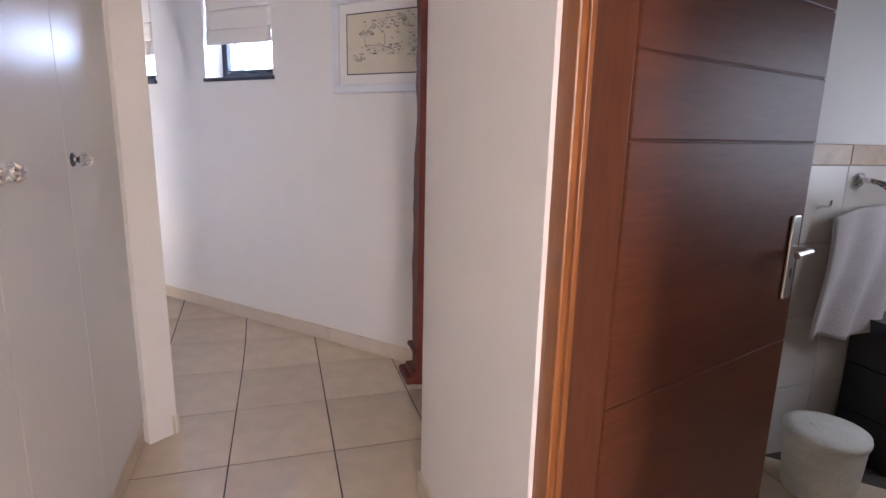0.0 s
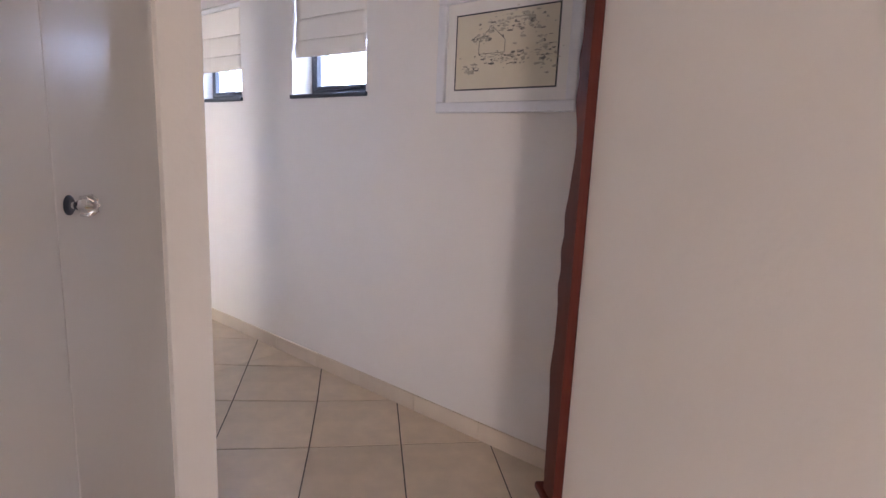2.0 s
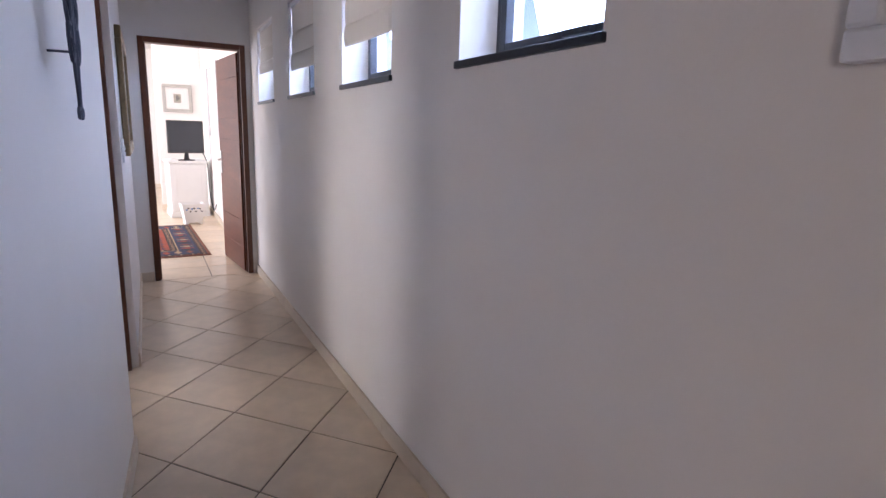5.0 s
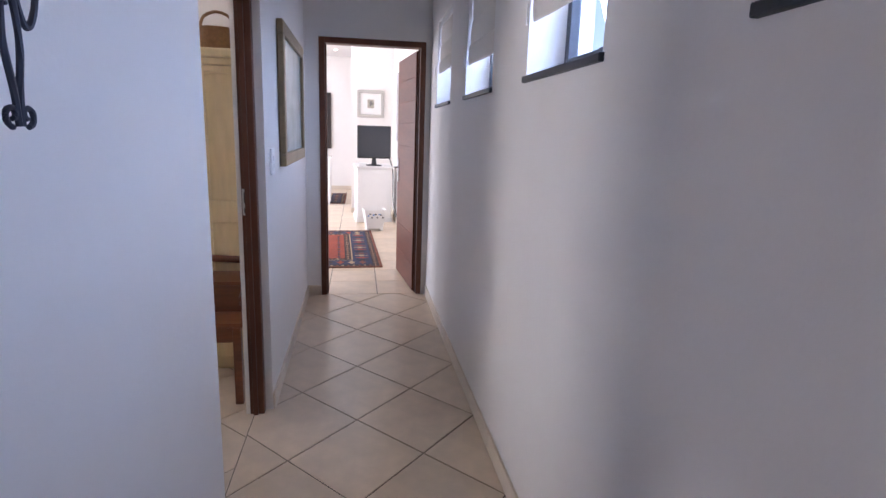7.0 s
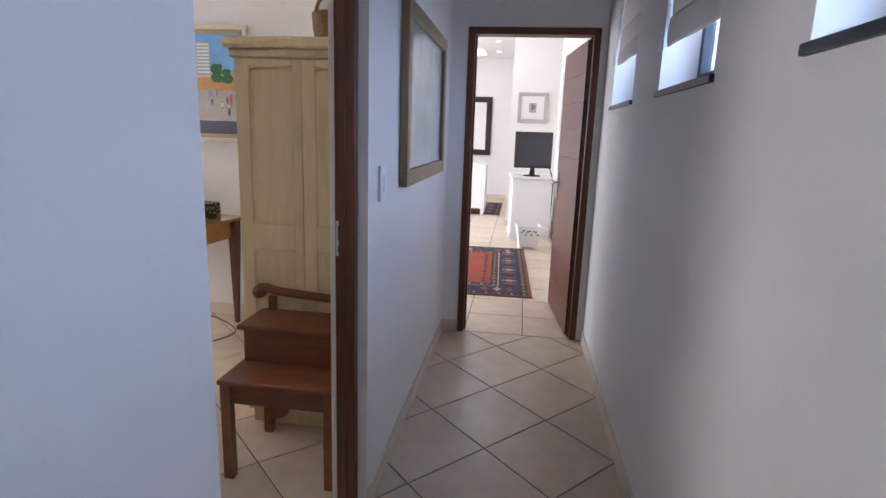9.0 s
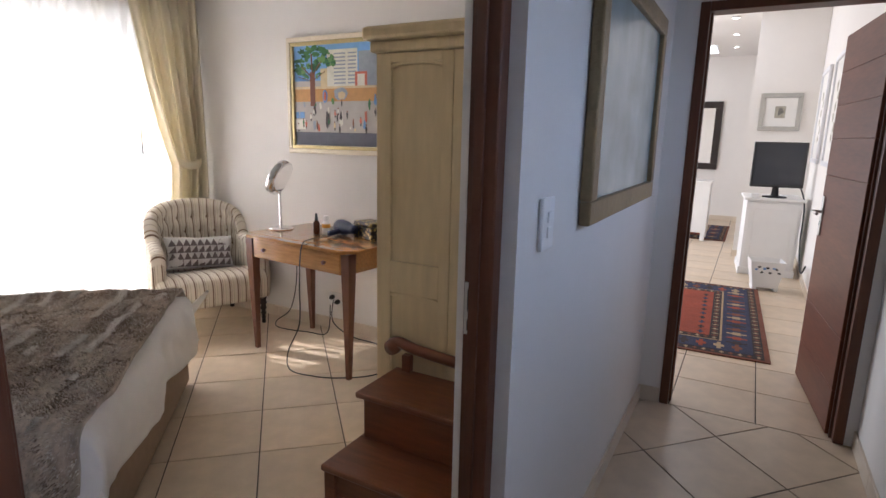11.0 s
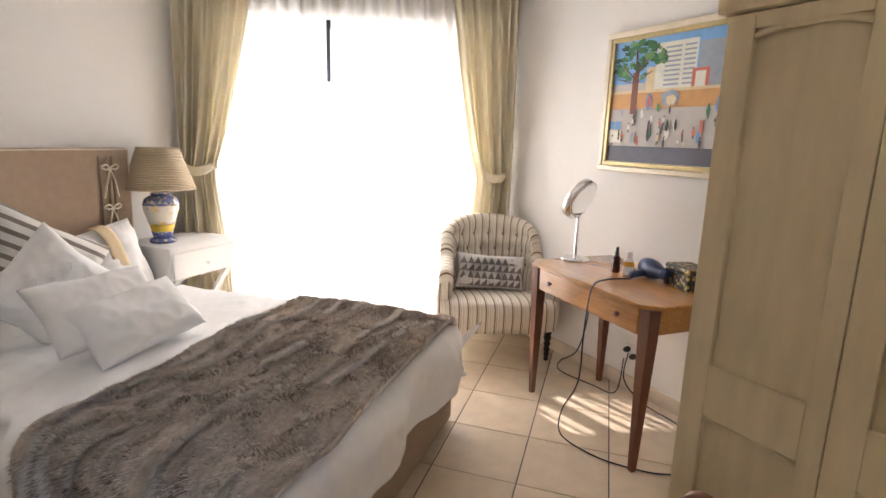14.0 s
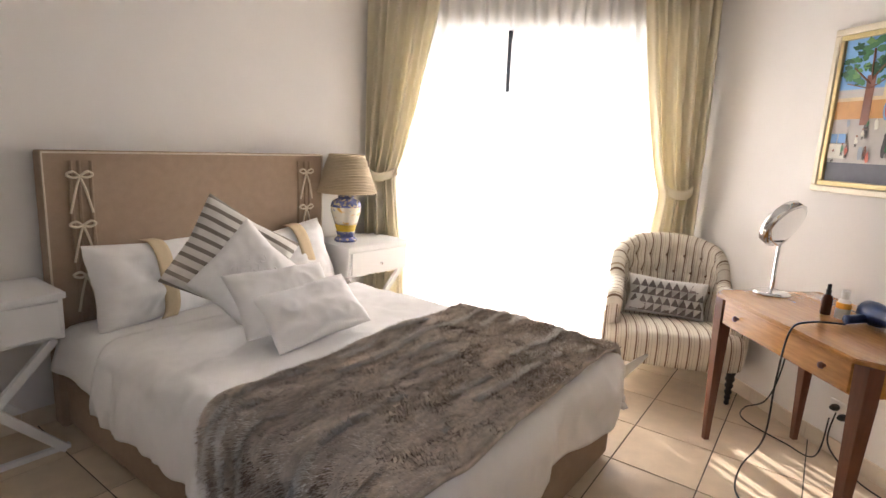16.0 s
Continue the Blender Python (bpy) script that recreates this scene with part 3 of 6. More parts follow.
# ---- corridor windows ----
def corridor_window(y_far, n, blind_z):
    win = thing("window_%d" % n, "small dark-framed corridor window with bright glass", "window", pose(0, y_far, 0, 0, 0, -90), kind="structure")
    # local x runs from the far edge to the near edge, local y outwards
    w, z0, z1 = WIN_W, WIN_Z0, WIN_Z1
    y = 0.135
    t = 0.034
    part("window_frame", box(0.0, t, y, y + 0.04, z0, z1, 0.003), WINFRAME, win)
    part("window_frame", box(w - t, w, y, y + 0.04, z0, z1, 0.003), WINFRAME, win)
    part("window_frame", box(t, w - t, y, y + 0.04, z0, z0 + t, 0.003), WINFRAME, win)
    part("window_frame", box(t, w - t, y, y + 0.04, z1 - t, z1, 0.003), WINFRAME, win)
    part("sash", box(t + 0.004, t + 0.034, y - 0.012, y + 0.02, z0 + t, z1 - t, 0.003), WINFRAME, win)
    part("sash", box(t + 0.034, w - t, y - 0.012, y + 0.02, z0 + t, z0 + t + 0.022, 0.003), WINFRAME, win)
    pane = part("pane", box(t, w - t, y + 0.022, y + 0.026, z0 + t, z1 - t), GLASS, win)
    pane.visible_shadow = False
    part("window_sill", box(-0.012, w + 0.012, -0.014, y, z0 - 0.024, z0 - 0.001, 0.004), WINFRAME, win, "dark painted sill")
    part("catch", box(0.36, 0.47, y - 0.03, y - 0.012, z0 + t + 0.0, z0 + t + 0.018, 0.003), WINFRAME, win)
    blind = thing("roman_blind", "beige linen roman blind pulled half up", "blind", pose(0.035, y_far, 0, 0, 0, -90), group="corridor blinds")
    drop = z1 - 0.004 - blind_z
    zl = blind_z
    for k, (u0, u1, out) in enumerate(((0.0, 0.50, 0.004), (0.46, 0.80, 0.011), (0.76, 1.0, 0.019))):
        # each fold hangs a little in front of the one above and bellies out
        bm = grid_surface(12, 8, lambda a, b: Vector((0.008 + 0.003 * k + a * (w - 0.016 - 0.006 * k), -out - 0.006 * math.sin(math.pi * b) - 0.003 * math.sin(a * 7 + y_far * 3 + k),
                                                      z1 - 0.004 - drop * (u0 + (u1 - u0) * b) + 0.004 * math.sin(a * 3.1 + k))))
        thicken(bm, 0.004)
        part("fold", bm, BLINDCLOTH, blind, smooth=True)
    part("headrail", box(0.006, w - 0.006, -0.02, 0.02, z1 - 0.03, z1 - 0.002, 0.002), WHITE, blind)
    cord = part("cord", tube([(0.02, -0.05, zl + 0.06), (0.018, -0.052, zl - 0.01)], 0.003, 5), WHITE, blind)


for n, (y_far, bz) in enumerate(zip(WIN_FAR, (1.80, 1.775, 1.755, 1.82)), 1):
    corridor_window(y_far, n, bz)

# ---- skirtings ----
skirting((0, 7.07), (0, 0.0))
skirting((-1.160, 1.957), (-1.017, 4.09))
skirting((-1.01, 5.065), (-1.01, 7.07))
skirting((-1.01, 7.07), (-0.897, 7.07))
skirting(in_pass(-0.78, 1.02), in_pass(-1.595, 1.02))
skirting((0.0, -0.10), in_pass(-0.79, 1.02))
skirting((C_RW.x, C_RW.y), (-1.13, 7.04))
skirting((C_HW.x, C_HW.y), (C_HW.x + 0.1, C_HW.y + 0.2))
skirting((HB0.x, HB0.y), (C_HW.x, C_HW.y))
skirting((0.0, 15.75), (0.0, 7.9))
skirting((-4.5, 15.75), (0.0, 15.75))
skirting((-0.70, 11.95), (0.0, 11.95))
skirting((-0.70, 12.45), (-0.70, 11.95))
pf = thing("baseboard", "cream ceramic tile skirting round the pier", "baseboard", PASS, kind="structure")
part("skirting_tile", box(-0.137, -0.1255, -0.106, 0.0, 0, 0.085, 0.002), SKIRT, pf)

# ---- built-in cupboards of the passage ----
CUP_DOORS = ((-0.715, -0.128), (-1.193, -0.715), (-1.671, -1.193), (-2.149, -1.671), (-2.627, -2.149), (-3.105, -2.627), (-3.6, -3.105), (-4.95, -3.6))
cup = thing("built_in_cupboard", "white built-in cupboard with plain doors and glass knobs", "cupboard", PASS)
part("carcass", box(-4.98, -0.127, 0.024, 0.62, 0.0, 2.6), CLOSET, cup)
part("plinth", box(-4.98, -0.14, 0.010, 0.023, 0.0, 0.085, 0.002), SKIRT, cup)
KNOB = [(0.009, 0), (0.007, 0.012), (0.010, 0.018), (0.017, 0.024), (0.021, 0.033), (0.020, 0.042), (0.014, 0.049), (0.004, 0.052)]
for k, (s0, s1) in enumerate(CUP_DOORS):
    dr = part("door", box(s0 + 0.0015, s1 - 0.0015, 0.004, 0.023, 0.09, 2.56, 0.002), CLOSET, cup)
    at = (s0 + 0.045, s0 + 0.045, s1 - 0.045, s0 + 0.045)[k % 4]
    kb = part("knob", lathe(KNOB, 12, pose(at, 0.004, 1.19, 90)), CHROME, dr, "clear faceted knob with chrome rose")
    part("rose", lathe([(0.020, 0), (0.020, 0.003), (0.014, 0.007)], 16, pose(at, 0.004, 1.19, 90)), IRON, dr, "dark metal rose")
    for j in range(6):
        ang = j * math.pi / 3
        part("facet", tube([(at + 0.019 * math.cos(ang), -0.022 + 0.0, 1.19 + 0.019 * math.sin(ang)), (at + 0.021 * math.cos(ang), -0.036, 1.19 + 0.021 * math.sin(ang)), (at + 0.012 * math.cos(ang), -0.046, 1.19 + 0.012 * math.sin(ang))], 0.004, 5), CHROME, kb)


# ---- pictures and small things of the corridor ----
def framed(name, label, m, w, h, depth, face, frame_mat, fill_mat, mount=None, mount_w=0.0, inner_line=None):
    """A picture in local XZ, facing local -y, its lower left corner at the origin."""
    pic = thing(name, label, "picture", m)
    for bm in (box(0, w, -depth, 0, 0, face, 0.006), box(0, w, -depth, 0, h - face, h, 0.006), box(0, face, -depth, 0, face, h - face, 0.006), box(w - face, w, -depth, 0, face, h - face, 0.006)):
        part("frame", bm, frame_mat, pic)
    if mount:
        part("mount", box(face, w - face, -depth * 0.4, -depth * 0.25, face, h - face), mount, pic)
    e = face + mount_w
    part("canvas", box(e, w - e, -depth * 0.47, -depth * 0.3, e, h - e), fill_mat, pic)
    if inner_line:
        for bm in (box(e - 0.006, w - e + 0.006, -depth * 0.49, -depth * 0.41, e - 0.006, e), box(e - 0.006, w - e + 0.006, -depth * 0.49, -depth * 0.41, h - e, h - e + 0.006),
                   box(e - 0.006, e, -depth * 0.49, -depth * 0.41, e, h - e), box(w - e, w - e + 0.006, -depth * 0.49, -depth * 0.41, e, h - e)):
            part("mount_line", bm, inner_line, pic)
    return pic


# ---- corridor: pictures, switch, iron scroll, hanging rack ----
p1 = framed("framed_drawing", "pale framed pencil drawing of a cottage on the corridor wall", pose(-0.003, 2.062, 1.485, 0, 0, -90), 0.692, 0.50, 0.03, 0.045, SILVERWHITE, PAPER, MOUNT, 0.055,
            mat("thin_dark_line", (0.05, 0.05, 0.06), 0.6))
PENCIL = mat("pencil_grey", (0.20, 0.19, 0.17), 0.9, scale=60, vary=0.5)
PENCIL2 = mat("pencil_light", (0.40, 0.37, 0.30), 0.9, scale=60, vary=0.4)


def blob(cx, cz, rx, rz, y, seed, n=18, rough=0.25):
    bm = bmesh.new()
    ring = []
    for k in range(n):
        a = 2 * math.pi * k / n
        r = 1 + rough * noise.noise(Vector((math.cos(a) * 1.7 + seed, math.sin(a) * 1.7, seed * 0.7)))
        ring.append((cx + rx * r * math.cos(a), cz + rz * r * math.sin(a)))
    f = [bm.verts.new((x, y, z)) for x, z in ring]
    b = [bm.verts.new((x, y + 0.0008, z)) for x, z in ring]
    bm.faces.new(f)
    for k in range(n):
        bm.faces.new((f[k], b[k], b[(k + 1) % n], f[(k + 1) % n]))
    return bm


rs = random.Random(4)
SKETCH = ((0.33, 0.35, 0.10, 0.035, 16), (0.46, 0.35, 0.08, 0.05, 16), (0.54, 0.24, 0.05, 0.07, 16), (0.36, 0.22, 0.16, 0.03, 20), (0.19, 0.18, 0.045, 0.015, 6), (0.24, 0.30, 0.05, 0.02, 8))
k = 0
for cx, cz, sx, sz, n in SKETCH:
    for _ in range(4 * n):
        k += 1
        r = rs.uniform(0.002, 0.0075)
        part("sketch_mark", blob(cx + rs.gauss(0, 0.5) * sx, cz + rs.gauss(0, 0.5) * sz, r * rs.uniform(0.6, 2.4), r * rs.uniform(0.25, 0.9), -0.0145 - 0.00002 * k, k + 2, 9, 0.9), (PENCIL, PENCIL2, PENCIL2, PENCIL2)[k % 4], p1)
for x0, z0, x1, z1 in ((0.22, 0.29, 0.28, 0.35), (0.28, 0.35, 0.35, 0.29), (0.22, 0.29, 0.22, 0.24), (0.35, 0.29, 0.35, 0.24), (0.22, 0.24, 0.35, 0.24)):
    part("sketch_line", tube([(x0, -0.0149, z0), (x1, -0.0149, z1)], 0.0012, 5), PENCIL, p1)

p2 = framed("framed_painting", "misty blue-green painting in an old gold frame", pose(-1.007, 5.53, 1.185, 0, 0, 90), 1.10, 0.76, 0.035, 0.07, OLDGOLD,
            mat("misty_painting", (0.30, 0.36, 0.36), 0.25, scale=5, vary=0.35, detail=6))
sw = thing("light_switch", "white plastic light switch plate on the wall", "switch", pose(-1.008, 5.19, 1.165, 0, 0, 90))
part("plate", box(0, 0.085, -0.012, 0, 0, 0.128, 0.004), SWITCH, sw)
for k in range(2):
    part("rocker", box(0.028, 0.058, -0.017, -0.012, 0.03 + 0.036 * k, 0.058 + 0.036 * k, 0.003), SWITCH, sw)

iron = thing("wrought_iron_scroll", "dark wrought-iron scroll ornament hung on the wall", "wall ornament", pose(-1.074, 3.215, 1.385, 0, 0, 86.2))
OFF = -0.055


def scroll(cx, cz, r, turns, start, sign, n=28):
    out = []
    for k in range(n):
        u = k / (n - 1)
        a = start + sign * turns * 2 * math.pi * u
        rr = r * (1 - 0.75 * u)
        out.append((cx + rr * math.cos(a), OFF, cz + rr * math.sin(a)))
    return out


for sx in (-1, 1):
    part("curl", tube(scroll(sx * 0.015, 0.014, 0.015, 1.0, -math.pi / 2, sx), 0.004, 6), IRON, iron)
    part("stem", tube(smooth_path([(sx * 0.003, OFF, 0.0), (sx * 0.006, OFF, 0.045), (sx * 0.015, OFF, 0.095), (sx * 0.014, OFF, 0.14), (sx * 0.006, OFF, 0.20), (sx * 0.013, OFF, 0.32), (sx * 0.018, OFF, 0.46), (sx * 0.024, OFF, 0.62), (sx * 0.02, OFF, 0.8)], 6), 0.0046, 6), IRON, iron)
    for zc, w in ((0.125, 0.055), (0.205, 0.062), (0.285, 0.07), (0.40, 0.075), (0.52, 0.075)):
        pts = [(0.006, zc + 0.17), (0.012, zc + 0.085), (0.018, zc + 0.03), (0.032, zc + 0.002), (w * 0.85, zc + 0.012), (w * 1.08, zc + 0.045), (w, zc + 0.08), (w * 0.78, zc + 0.082), (w * 0.74, zc + 0.058), (w * 0.88, zc + 0.05)]
        part("curl", tube(smooth_path([(sx * x, OFF, z) for x, z in pts], 5), 0.0046, 6), IRON, iron)
for z in (0.15, 0.7):
    part("bracket", tube([(0, 0.0, z), (0, OFF, z)], 0.003, 6), IRON, iron)

# hanging rack with turned edge on the wall end
RK = Vector((*in_pass(-0.78, 0.998), 0))
rack = thing("hanging_rack", "dark red mahogany wall rack with a carved edge", "wall rack", pose(RK.x, RK.y, 0.42, 0, 0, D_ANG))
# local x outwards from the wall end, y to the left; the carved board stands along z
prof = []
for k in range(100):
    z = k / 99 * 1.55
    base_x = 0.062 + 0.012 * math.sin(z * 4.2)
    for zc, amp, wd in ((0.62, 0.012, 0.03), (0.70, 0.014, 0.03), (0.78, 0.012, 0.03), (1.02, 0.013, 0.03), (1.10, 0.012, 0.025), (0.42, 0.012, 0.05), (0.92, -0.014, 0.06), (1.3, 0.012, 0.04)):
        base_x += amp * math.exp(-((z - zc) / wd) ** 2)
    prof.append((base_x, z))
bm = bmesh.new()
for y0, y1 in ((-0.022, -0.002),):
    f0 = [bm.verts.new((x, y0, z)) for x, z in prof] + [bm.verts.new((0.004, y0, 1.55)), bm.verts.new((0.004, y0, 0.0))]
    f1 = [bm.verts.new((v.co.x, y1, v.co.z)) for v in f0]
    n = len(f0)
    bm.faces.new(f0)
    bm.faces.new(list(reversed(f1)))
    for k in range(n):
        bm.faces.new((f0[k], f1[k], f1[(k + 1) % n], f0[(k + 1) % n]))
part("side_board", bm, RACKWOOD, rack)
part("foot", box(0.003, 0.135, -0.42, 0.034, 0.0, 0.028, 0.008), RACKWOOD, rack)
part("foot_moulding", box(0.003, 0.105, -0.41, 0.016, 0.029, 0.052, 0.006), RACKWOOD, rack)
part("ledge", box(0.003, 0.10, -0.40, 0.010, 0.115, 0.132, 0.005), RACKWOOD, rack)
part("back_board", box(0.001, 0.014, -0.40, -0.023, 0.055, 1.5, 0.002), RACKWOOD, rack)
for z in (0.5, 0.85, 1.2):
    part("shelf", box(0.015, 0.07, -0.40, -0.023, z, z + 0.015, 0.002), RACKWOOD, rack)
part("side_board", box(0.004, 0.075, -0.42, -0.401, 0.055, 1.5, 0.004), RACKWOOD, rack)

# ---- bathroom seen past the open door ----
BATH = PASS
bt = thing("wall_bathroom", "bathroom wall of beige tiles with a patterned border", "wall", PASS @ pose(-0.93, -1.16, 0, 0, 0, -90), kind="structure")
part("core", box(-0.02, 2.6, 0.012, 0.12, -0.03, 2.6), WALL, bt)
for i in range(9):
    for j in range(4):
        part("wall_tile", box(i * 0.3 + 0.001, (i + 1) * 0.3 - 0.001, 0.0, 0.011, j * 0.3 + 0.001, (j + 1) * 0.3 - 0.001, 0.001), BATHTILE, bt)
    part("border_tile", box(i * 0.3 + 0.001, (i + 1) * 0.3 - 0.001, -0.004, 0.011, 1.201, 1.279, 0.003), BORDER, bt)
e0, e1 = in_pass(-0.93, 3.7), in_pass(-3.6, 3.7)
wall("wall_bathroom_side", e0, e1, 0.12, 2.6, "beige tiled bathroom side wall", material=BATHTILE)
wall("wall_bathroom_end", in_pass(-3.6, 3.8), in_pass(-3.6, 1.14), 0.12, 2.6, "beige tiled bathroom end wall", material=BATHTILE)
rail = thing("towel_rail", "curved chrome towel rail on the tiled wall", "towel rail", PASS @ pose(-0.93, -1.16, 0, 0, 0, -90))
part("rail", tube(smooth_path([(1.56, -0.004, 1.145), (1.56, -0.05, 1.145), (1.59, -0.07, 1.135), (1.66, -0.075, 1.115), (2.0, -0.075, 1.105), (2.04, -0.06, 1.11), (2.04, -0.004, 1.115)], 6), 0.011), CHROME, rail)
part("rose", lathe([(0.028, 0), (0.028, 0.006), (0.018, 0.012)], 18, pose(1.56, -0.001, 1.145, 90)), CHROME, rail)
part("rose", lathe([(0.028, 0), (0.028, 0.006), (0.018, 0.012)], 18, pose(2.04, -0.001, 1.115, 90)), CHROME, rail)
tw = grid_surface(24, 30, lambda a, b: Vector((1.40 + 0.36 * a - 0.06 * b + 0.012 * math.sin(b * 5), -0.05 - 0.014 * math.sin(a * 13 + b * 2) * (0.4 + b) - 0.02 * b, 1.055 - 0.045 * (1 - a) ** 3 - 0.50 * b * (1 - 0.06 * math.cos(a * 5)))))
thicken(tw, 0.012)
solid("towel", tw, TOWEL, "grey cotton hand towel hanging from the rail", "towel", PASS @ pose(-0.93, -1.16, 0, 0, 0, -90), smooth=True)
hk = thing("towel_hook", "small chrome towel hook", "hook", PASS @ pose(-0.93, -1.16, 0, 0, 0, -90))
part("hook", tube(smooth_path([(1.395, -0.002, 1.045), (1.395, -0.03, 1.05), (1.38, -0.045, 1.075)], 5), 0.005), CHROME, hk)
bn = thing("laundry_bin", "white painted wicker bin with a lid", "bin", pose(-0.10, -0.385, 0) @ Matrix.Scale(0.84, 4))
part("body", lathe([(0.135, 0.0), (0.14, 0.01), (0.152, 0.14), (0.158, 0.26), (0.160, 0.27)], 36), WICKER, bn, smooth=True)
part("lid", lathe([(0.166, 0.271), (0.168, 0.285), (0.165, 0.30), (0.12, 0.312), (0.05, 0.316), (0.01, 0.316)], 36), WICKER, bn, smooth=True)
for k in range(5):
    part("weave_ring", lathe([(0.030 + 0.028 * k, 0.314 - 0.001 * k * k), (0.034 + 0.028 * k, 0.319 - 0.001 * k * k), (0.038 + 0.028 * k, 0.314 - 0.001 * k * k)], 30), WICKER, bn, smooth=True)
bx = thing("black_tiled_plinth", "black tiled bath surround", "bath surround", PASS @ pose(-0.93, -1.16, 0, 0, 0, -90))
for i in range(3):
    for j in range(3):
        part("tile", box(1.64 + 0.2 * i, 1.837 + 0.2 * i, -0.25, -0.02, 0.2 * j + 0.001, 0.2 * j + 0.198, 0.002), BLACKTILE, bx)
bwin = thing("window_5", "narrow bright bathroom window with a dark frame", "window", PASS @ pose(-0.93, -1.16, 0, 0, 0, -90), kind="structure")
part("window_frame", box(1.03, 1.065, -0.02, -0.001, 1.60, 2.4, 0.003), WINFRAME, bwin)
part("pane", box(1.066, 1.12, -0.012, -0.001, 1.61, 2.4), emission("bright_pane", (0.55, 0.75, 1.0), 1.2), bwin)

# ---- bedroom: bed ----
BEDM = pose(BED.x, BED.y, 0, 0, 0, A_BED - 90)
bed = thing("bed", "double bed made up with white linen on a tan upholstered base", "bed", BEDM)
HWID = 0.775
part("base", box(-HWID, HWID, 0.0, 2.1, 0.015, 0.34, 0.018), HEADCLOTH, bed, "tan linen valance base")
part("mattress", box(-HWID + 0.005, HWID - 0.005, 0.0, 2.08, 0.34, 0.50, 0.05), LINEN, bed, smooth=True)
hb = part("headboard", box(-0.80, 0.80, -0.105, -0.005, 0.0, 1.325, 0.012), HEADCLOTH, bed, "tan linen headboard cover with tied sides")
pp = [(-0.795, -0.004, 0.3), (-0.795, -0.004, 1.318), (0.795, -0.004, 1.318), (0.795, -0.004, 0.3)]
part("piping", tube(pp, 0.006, 6), PIPING, hb)
for sx in (-1, 1):
    for dx in (0.0, 0.05, 0.085):
        part("pleat", tube(smooth_path([(sx * (0.60 + dx), -0.004, 1.28), (sx * (0.605 + dx), -0.001, 1.0), (sx * (0.595 + dx), -0.003, 0.7), (sx * (0.60 + dx), -0.004, 0.45)], 6), 0.009, 6), HEADCLOTH, hb)
    for zc in (1.21, 0.98, 0.74):
        x0 = sx * 0.655
        for s in (-1, 1):
            part("tie", tube(smooth_path([(x0, 0.008, zc), (x0 + s * 0.03, 0.018, zc + 0.022), (x0 + s * 0.055, 0.012, zc + 0.008), (x0 + s * 0.03, 0.014, zc - 0.006), (x0, 0.010, zc)], 6), 0.006, 6), PIPING, hb, "cream fabric bow")
            part("tie", tube(smooth_path([(x0, 0.008, zc), (x0 + s * 0.02, 0.014, zc - 0.06), (x0 + s * (0.035 + 0.01 * zc), 0.010, zc - 0.17)], 6), 0.006, 6), PIPING, hb)

# duvet over the mattress, hanging over the sides and the foot


def bed_surface(a, b, lift, over, drop, y0, y1, seed, amp):
    """A cloth over the bed: a across (0 = camera side .. 1), b from y0 to y1; it rounds over the edges and hangs."""
    half = HWID + 0.02
    total = half + drop
    s = (2 * a - 1) * total
    ax = abs(s)
    sg = 1 if s > 0 else -1
    r = 0.09
    if ax < half - r:
        x, z = ax, 0.0
    elif ax < half - r + r * math.pi / 2:
        ang = (ax - (half - r)) / r
        x, z = half - r + r * math.sin(ang), -r * (1 - math.cos(ang))
    else:
        rest = ax - (half - r + r * math.pi / 2)
        x, z = half + 0.03 * math.sin(rest * 8) + 0.05 * rest, -r - rest
    y = y0 + (y1 - y0) * b
    n1 = noise.noise(Vector((s * 2.3, y * 2.1, seed))) + 0.5 * noise.noise(Vector((s * 6.1, y * 5.0, seed + 3)))
    edge = min(1.0, max(0.0, (ax - half + 0.2) / 0.3))
    z += lift + amp * n1 * (1 - 0.3 * edge)
    x += 0.028 * edge * noise.noise(Vector((y * 7.0, seed, z * 1.5)))
    return Vector((sg * x, y, z))


def duvet_fn(a, b):
    y1 = 2.05
    yl = 0.42 + (y1 + 0.33 - 0.42) * b
    p = bed_surface(a, 0, 0.545, 0, 0.27, yl, yl, 1.0, 0.012)
    r = 0.10
    if yl > y1:                                # round over the foot
        t = yl - y1
        ang = min(t / r, math.pi / 2)
        y = y1 + r * math.sin(ang)
        dz = r * (1 - math.cos(ang)) + max(0, t - r * math.pi / 2)
        p.y = y + 0.03 * math.sin(p.x * 9) * min(1, t / 0.2) + 0.02 * noise.noise(Vector((p.x * 6, t * 3, 5)))
        ds = max(0.0, 0.545 - p.z)
        p.z = 0.545 - (ds ** 3 + dz ** 3) ** (1 / 3) - 0.004 * noise.noise(p * 5)
    return p


bm = grid_surface(150, 130, duvet_fn)
bm.normal_update()
for v in bm.verts:
    side_fall = 0.35 + 0.65 * min(1.0, max(0.0, (0.58 - v.co.z) / 0.15))
    c = v.co
    v.co = c + v.normal * side_fall * (0.024 * noise.noise(Vector((c.x * 5, c.y * 9, c.z * 4))) + 0.020 * (0.3 - abs(noise.noise(Vector((c.x * 9 + 5, c.y * 13, c.z * 7))))))
thicken(bm, 0.02)
for _ in range(12):
    long_ones = [v for v in bm.verts if max((e.calc_length() for e in v.link_edges), default=0) > 0.05]
    bmesh.ops.smooth_vert(bm, verts=long_ones, factor=0.6, use_axis_x=True, use_axis_y=True, use_axis_z=True)
duvet = solid("duvet", bm, LINEN, "crumpled white cotton duvet hanging over the bed's sides", "duvet", BEDM, smooth=True)
